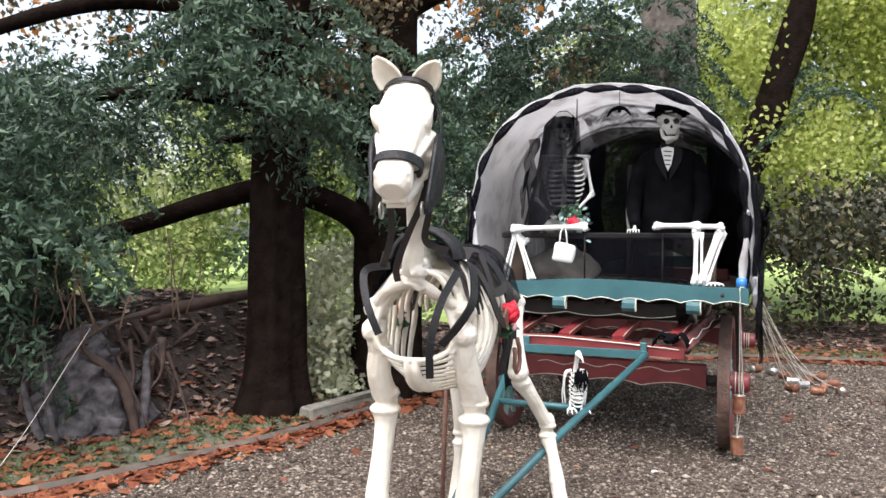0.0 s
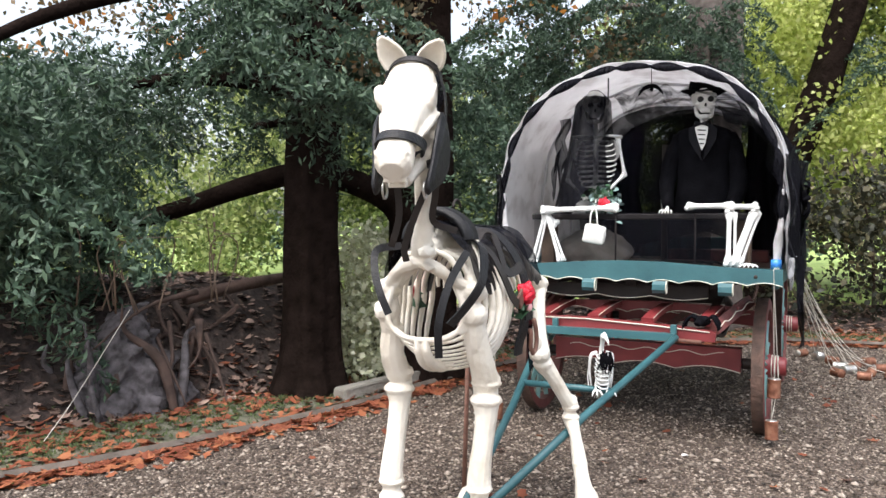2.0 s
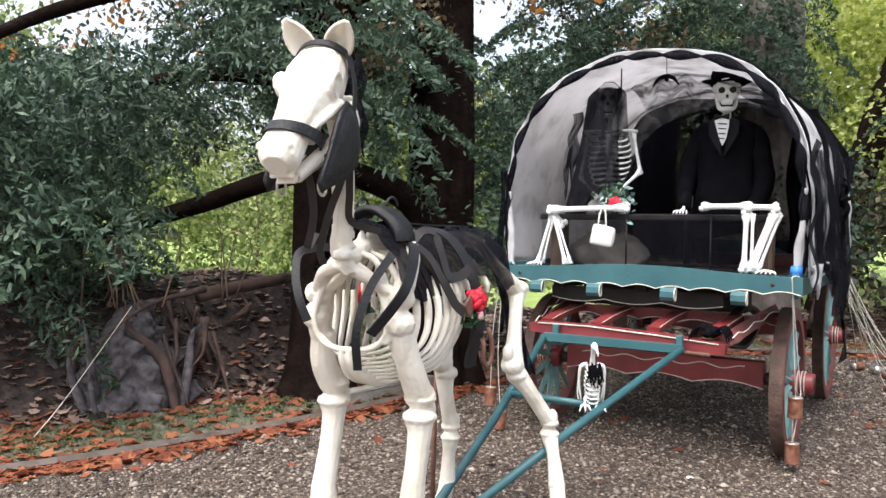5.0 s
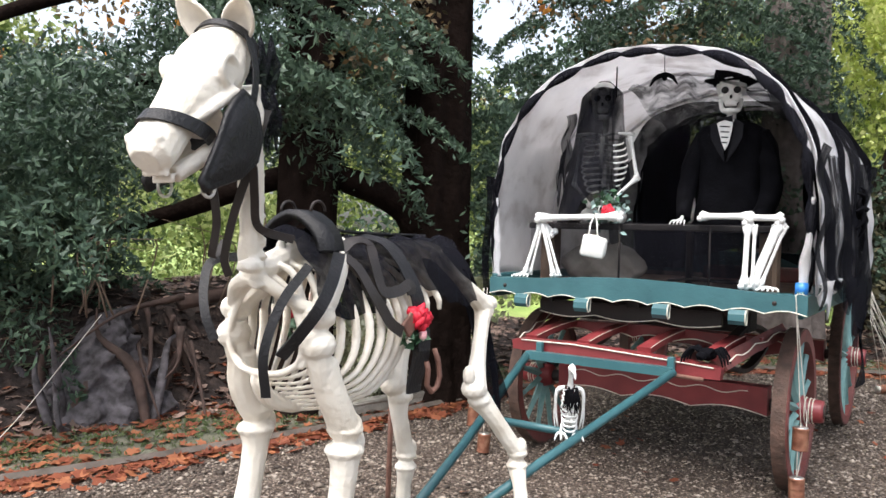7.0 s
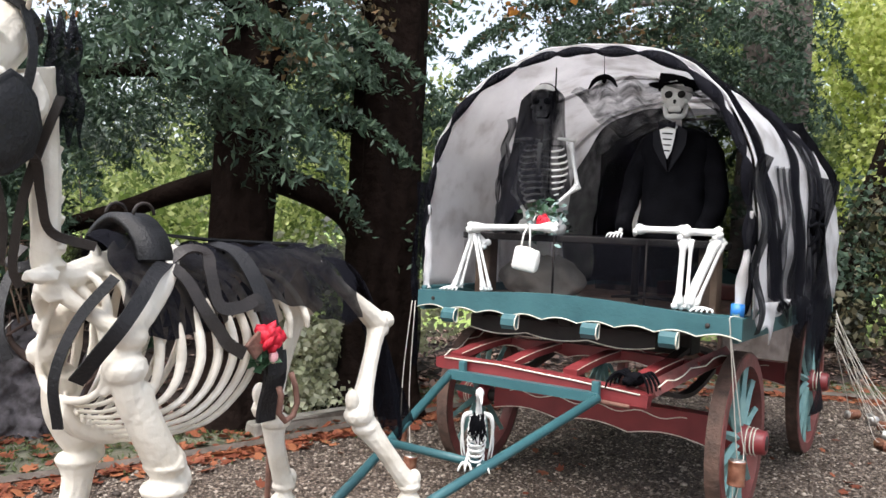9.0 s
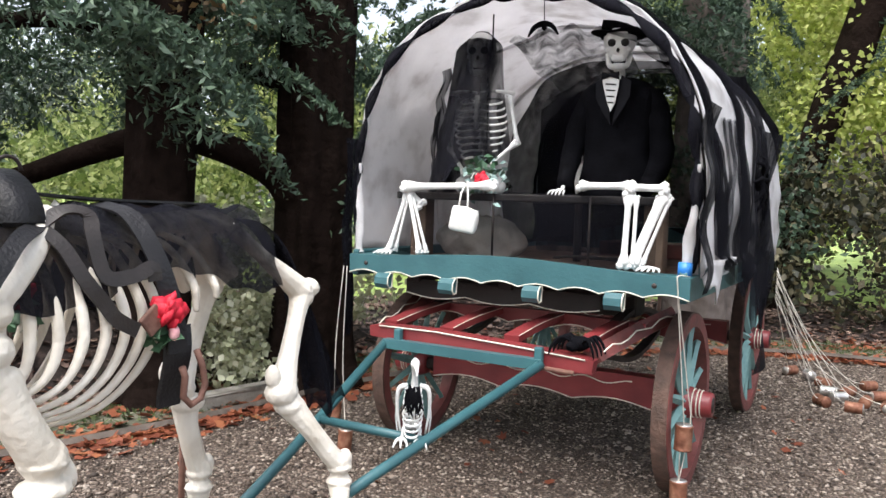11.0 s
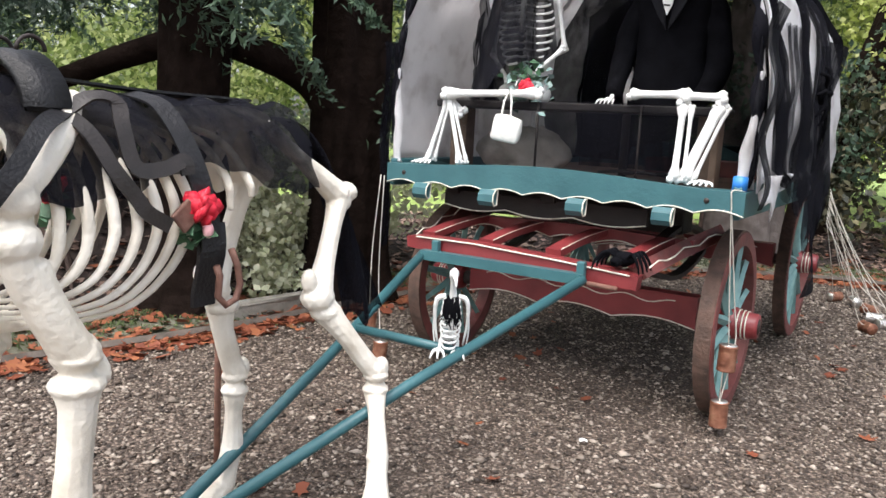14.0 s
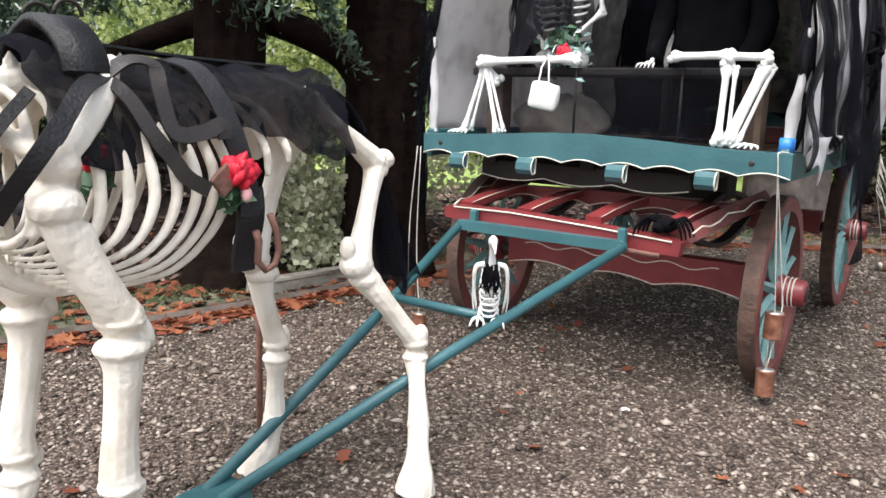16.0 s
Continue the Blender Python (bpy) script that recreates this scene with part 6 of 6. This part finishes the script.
def back_cloth(u, v):
    y = -2.84 + 0.96 * v
    cxr = -0.155 - 0.09 * v
    t = -1 + 2 * u
    w = 0.20 - 0.03 * v
    drop = 0.17 + 0.07 * math.sin(v * 7 + 1.2) + 0.06 * abs(math.sin(v * 3.3))
    z = 1.278 + 0.03 * math.exp(-((v - 0.1) / 0.12) ** 2) - drop * abs(t) ** 1.6 + 0.008 * math.sin(v * 40)
    return Vector((cxr + w * math.sin(t * 1.35), y + 0.01 * math.sin(u * 33), z))


drape("back_gauze", back_cloth, 40, 56, M_GAUZE_FINE, "black gauze cloth laid over the horse's spine")
drape("gauze_mane", lambda u, v: Vector((-0.09 + 0.06 * (u - 0.5) + 0.012 * math.sin(v * 12), -2.985 + 0.05 * u + 0.02 * v, 1.78 - 0.26 * v + 0.03 * math.sin(u * 18))), 14, 26, M_GAUZE_THICK, "bunched black gauze mane behind the head")
drape("gauze_tail", lambda u, v: Vector((-0.235 + 0.03 * math.sin(u * 8 + v * 5), -1.93 + 0.50 * v ** 0.8 + (0.05 + 0.12 * v) * (u - 0.5), 1.24 - 0.08 * v - 0.62 * v ** 1.7 + 0.03 * math.sin(u * 15) * v)), 16, 34, M_GAUZE_THICK, "black gauze tail hanging behind the hindquarters")
bm = bmesh.new()
tube(bm, [(-0.43, -1.95, 0.0), (-0.40, -1.97, 0.72)], 0.011, 7)
single("support_pole", bm, M_HOOK, "thin rusty pole propping the skeleton horse", "pole")

# ---- skeleton bird on the drawbar ----
bm = bmesh.new()
bx, by = -0.015, -1.305
limb(bm, [(bx + 0.022, by - 0.02, 0.752, 0.008), (bx + 0.022, by - 0.015, 0.735, 0.023), (bx + 0.02, by + 0.0, 0.715, 0.018), (bx + 0.018, by + 0.015, 0.68, 0.014), (bx + 0.018, by + 0.03, 0.645, 0.018), (bx + 0.015, by + 0.035, 0.55, 0.014), (bx + 0.01, by + 0.045, 0.47, 0.012)], 9, 4)
limb(bm, [(bx + 0.024, by - 0.02, 0.732, 0.016), (bx + 0.034, by - 0.055, 0.715, 0.009), (bx + 0.038, by - 0.072, 0.695, 0.003)], 7, 4)
for k in range(8):
    z = 0.628 - 0.021 * k
    w = 0.037 + 0.010 * math.sin(k * 0.45)
    for sg in (-1, 1):
        limb(bm, [(bx + 0.015, by + 0.04, z, 0.0045), (bx + 0.015 + sg * w, by + 0.01, z + 0.004, 0.0045), (bx + 0.015 + sg * w * 0.7, by - 0.045, z - 0.01, 0.0045), (bx + 0.015, by - 0.06, z - 0.012, 0.0045)], 6, 3)
for sg in (-1, 1):
    limb(bm, [(bx + 0.015 + sg * 0.03, by + 0.02, 0.645, 0.010), (bx + 0.015 + sg * 0.072, by + 0.015, 0.63, 0.011), (bx + 0.015 + sg * 0.078, by + 0.03, 0.55, 0.008), (bx + 0.015 + sg * 0.06, by + 0.04, 0.46, 0.005)], 7, 4)
    limb(bm, [(bx + 0.015 + sg * 0.075, by + 0.02, 0.61, 0.006), (bx + 0.015 + sg * 0.085, by + 0.045, 0.52, 0.005), (bx + 0.015 + sg * 0.07, by + 0.05, 0.43, 0.003)], 6, 4)
    limb(bm, [(bx + 0.012 + sg * 0.016, by + 0.03, 0.49, 0.014), (bx + 0.012 + sg * 0.04, by + 0.0, 0.485, 0.009), (bx + 0.012 + sg * 0.042, by - 0.01, 0.47, 0.007), (bx + 0.012 + sg * 0.045, by - 0.025, 0.45, 0.010)], 7, 4)
    for k in range(3):
        limb(bm, [(bx + 0.012 + sg * 0.045, by - 0.02, 0.455, 0.008), (bx + 0.012 + sg * 0.045 + (k - 1) * 0.022, by - 0.05, 0.455, 0.007), (bx + 0.012 + sg * 0.045 + (k - 1) * 0.036, by - 0.075, 0.435, 0.004)], 6, 3)
for k in range(5):
    limb(bm, [(bx + 0.012, by + 0.05, 0.475, 0.005), (bx - 0.008 + 0.01 * k, by + 0.055, 0.43, 0.004), (bx - 0.02 + 0.016 * k, by + 0.06, 0.40, 0.002)], 5, 3)
bm.transform(Matrix.Translation((bx, by, 0)) @ Matrix.Rotation(radians(28), 4, "Z") @ Matrix.Diagonal((0.76, 0.9, 1, 1)) @ Matrix.Translation((-bx, -by, 0)))
bird = single("skeleton_bird", bm, M_WBONE, "white plastic skeleton crow perched on the drawbar rail", "bird prop")
bird.location = (0.055, 0.0, -0.01)
bm = bmesh.new()
for k in range(26):
    a = Vector((0.082 + random.uniform(-0.03, 0.03), -1.352, 0.635 + random.uniform(-0.02, 0.02)))
    limb(bm, [(*a, 0.004), (*(a + Vector((random.uniform(-0.02, 0.02), -0.012, -0.035))), 0.004), (*(a + Vector((random.uniform(-0.03, 0.03), -0.004, -0.085))), 0.001)], 5, 3)
single("feather_tuft", bm, M_CLOTH, "tuft of black feathers on the skeleton bird's breast", "feathers")

# ---- toy spiders ----
def spider(label, bodies, legs):
    t = thing("toy_spider", label, "toy spider", bodies[0][0], "toy spiders")
    for c, r in bodies:
        b = ball(bmesh.new(), c, r, 3)
        for v in b.verts:
            v.co += Vector((1, 1, 1)) * 0.007 * noise.noise(v.co * 70)
        part("body", b, M_CLOTH, t)
    for rows in legs:
        part("leg", limb(bmesh.new(), rows, 6, 4), M_CLOTH, t)


spider("large hairy black toy spider on the red crossbar", [((0.455, -0.68, 0.755), (0.045, 0.04, 0.03)), ((0.44, -0.73, 0.748), (0.025, 0.025, 0.02))],
       [[(0.455 + 0.015 * sg, -0.70 + 0.012 * j, 0.755, 0.006), (0.455 + 0.055 * sg, -0.745 + 0.034 * j, 0.785, 0.007), (0.455 + 0.085 * sg, -0.77 + 0.045 * j, 0.75, 0.006), (0.455 + 0.095 * sg, -0.775 + 0.048 * j, 0.715, 0.003)] for sg in (-1, 1) for j in range(4)])
spider("black toy spider clinging to the draped canvas side", [((0.93, 0.55, 1.48), (0.022, 0.07, 0.06))],
       [[(0.93, 0.55, 1.48, 0.012), (0.955, 0.55 + 0.10 * math.cos(k * 0.785), 1.48 + 0.09 * math.sin(k * 0.785), 0.011), (0.925, 0.55 + 0.16 * math.cos(k * 0.785), 1.46 + 0.14 * math.sin(k * 0.785), 0.005)] for k in range(8)])


# ---- tin cans and strings ----
def can(c, axis, material, r=0.038, h=0.108):
    c, axis = Vector(c), Vector(axis).normalized()
    t = thing("tin_can", "rusty empty tin can on a string" if material is M_RUST else "dull bare tin can on a string", "tin can", c, "tin cans")
    bm = bmesh.new()
    a0, a1 = c - axis * h / 2, c + axis * h / 2
    rows = [(0.0, 0.97), (0.03, 1.03), (0.07, 0.98), (0.3, 0.975), (0.33, 0.995), (0.36, 0.975), (0.5, 0.975), (0.53, 0.995), (0.56, 0.975), (0.66, 0.995), (0.7, 0.975), (0.93, 0.98), (0.97, 1.03), (1.0, 0.98)]
    tube(bm, [a0.lerp(a1, q) for q, _ in rows], [r * w for _, w in rows], 18)
    part("can_body", bm, material, t)
    bm = bmesh.new()
    tube(bm, [a1 + axis * 0.0006, a1 + axis * 0.002], r * 0.9, 18)
    part("can_lid", bm, M_TIN, t, "bright tin lid")
    return t


def string(label, rows):
    for pts in rows:
        bm = bmesh.new()
        tube(bm, spline(pts, 6) if len(pts) > 2 else pts, 0.0026, 5)
        single("string", bm, M_STRING, label, "string", "strings")


can((0.81, -0.335, 0.345), (0.02, 0, 1), M_RUST)
can((0.80, -0.335, 0.100), (-0.03, 0.02, 1), M_RUST)
string("white string looped from the footboard to two cans", [[(0.84, -0.54, 1.05), (0.815, -0.59, 1.05), (0.815, -0.585, 1.0), (0.812, -0.46, 0.7), (0.81, -0.335, 0.40)], [(0.815, -0.585, 1.0), (0.825, -0.36, 0.55), (0.83, -0.31, 0.40), (0.80, -0.335, 0.155)], [(0.805, -0.37, 0.40), (0.798, -0.335, 0.155)]])
can((-0.92, -0.52, 0.22), (0.05, 0.05, 1), M_RUST)
can((-0.86, -0.50, 0.07), (0.05, 0.05, 1), M_RUST)
string("thin string holding cans by the far wheel", [[(-0.84, -0.57, 0.98), (-0.90, -0.54, 0.6), (-0.92, -0.52, 0.275)], [(-0.82, -0.57, 0.98), (-0.87, -0.52, 0.5), (-0.86, -0.50, 0.125)]])
rg = random.Random(11)
spots = [(1.16, 2.2), (1.36, 2.12), (1.42, 2.35), (1.18, 2.55), (1.3, 2.62), (1.5, 2.6), (1.12, 2.85), (1.0, 3.1), (1.42, 2.95), (1.25, 2.4), (0.85, 3.2), (1.55, 2.25)]
for i, (x, y) in enumerate(spots):
    can((x, y, 0.041), (rg.uniform(-1, 1), rg.uniform(-1, 1), 0.0), M_TIN if i in (3, 7, 9) else M_RUST)
string("bundle of strings trailing from the wagon to the cans", [[(0.86, 1.95, 0.95 - 0.02 * i), (0.90 + 0.3 * (x - 0.9), 1.98 + 0.35 * (y - 1.98), 0.55 - 0.02 * i), (0.9 + 0.75 * (x - 0.9), 1.98 + 0.75 * (y - 1.98), 0.12), (x, y, 0.05)] for i, (x, y) in enumerate(spots)])
string("long string stretched off towards the bushes", [[(1.6, 4.2, 1.05), (2.6, 4.0, 0.82), (4.2, 3.6, 0.6)]])
string("pale cord running down from the root plate", [[(-3.05, -1.55, 0.72), (-2.95, -2.05, 0.25), (-2.9, -2.3, 0.05)]])
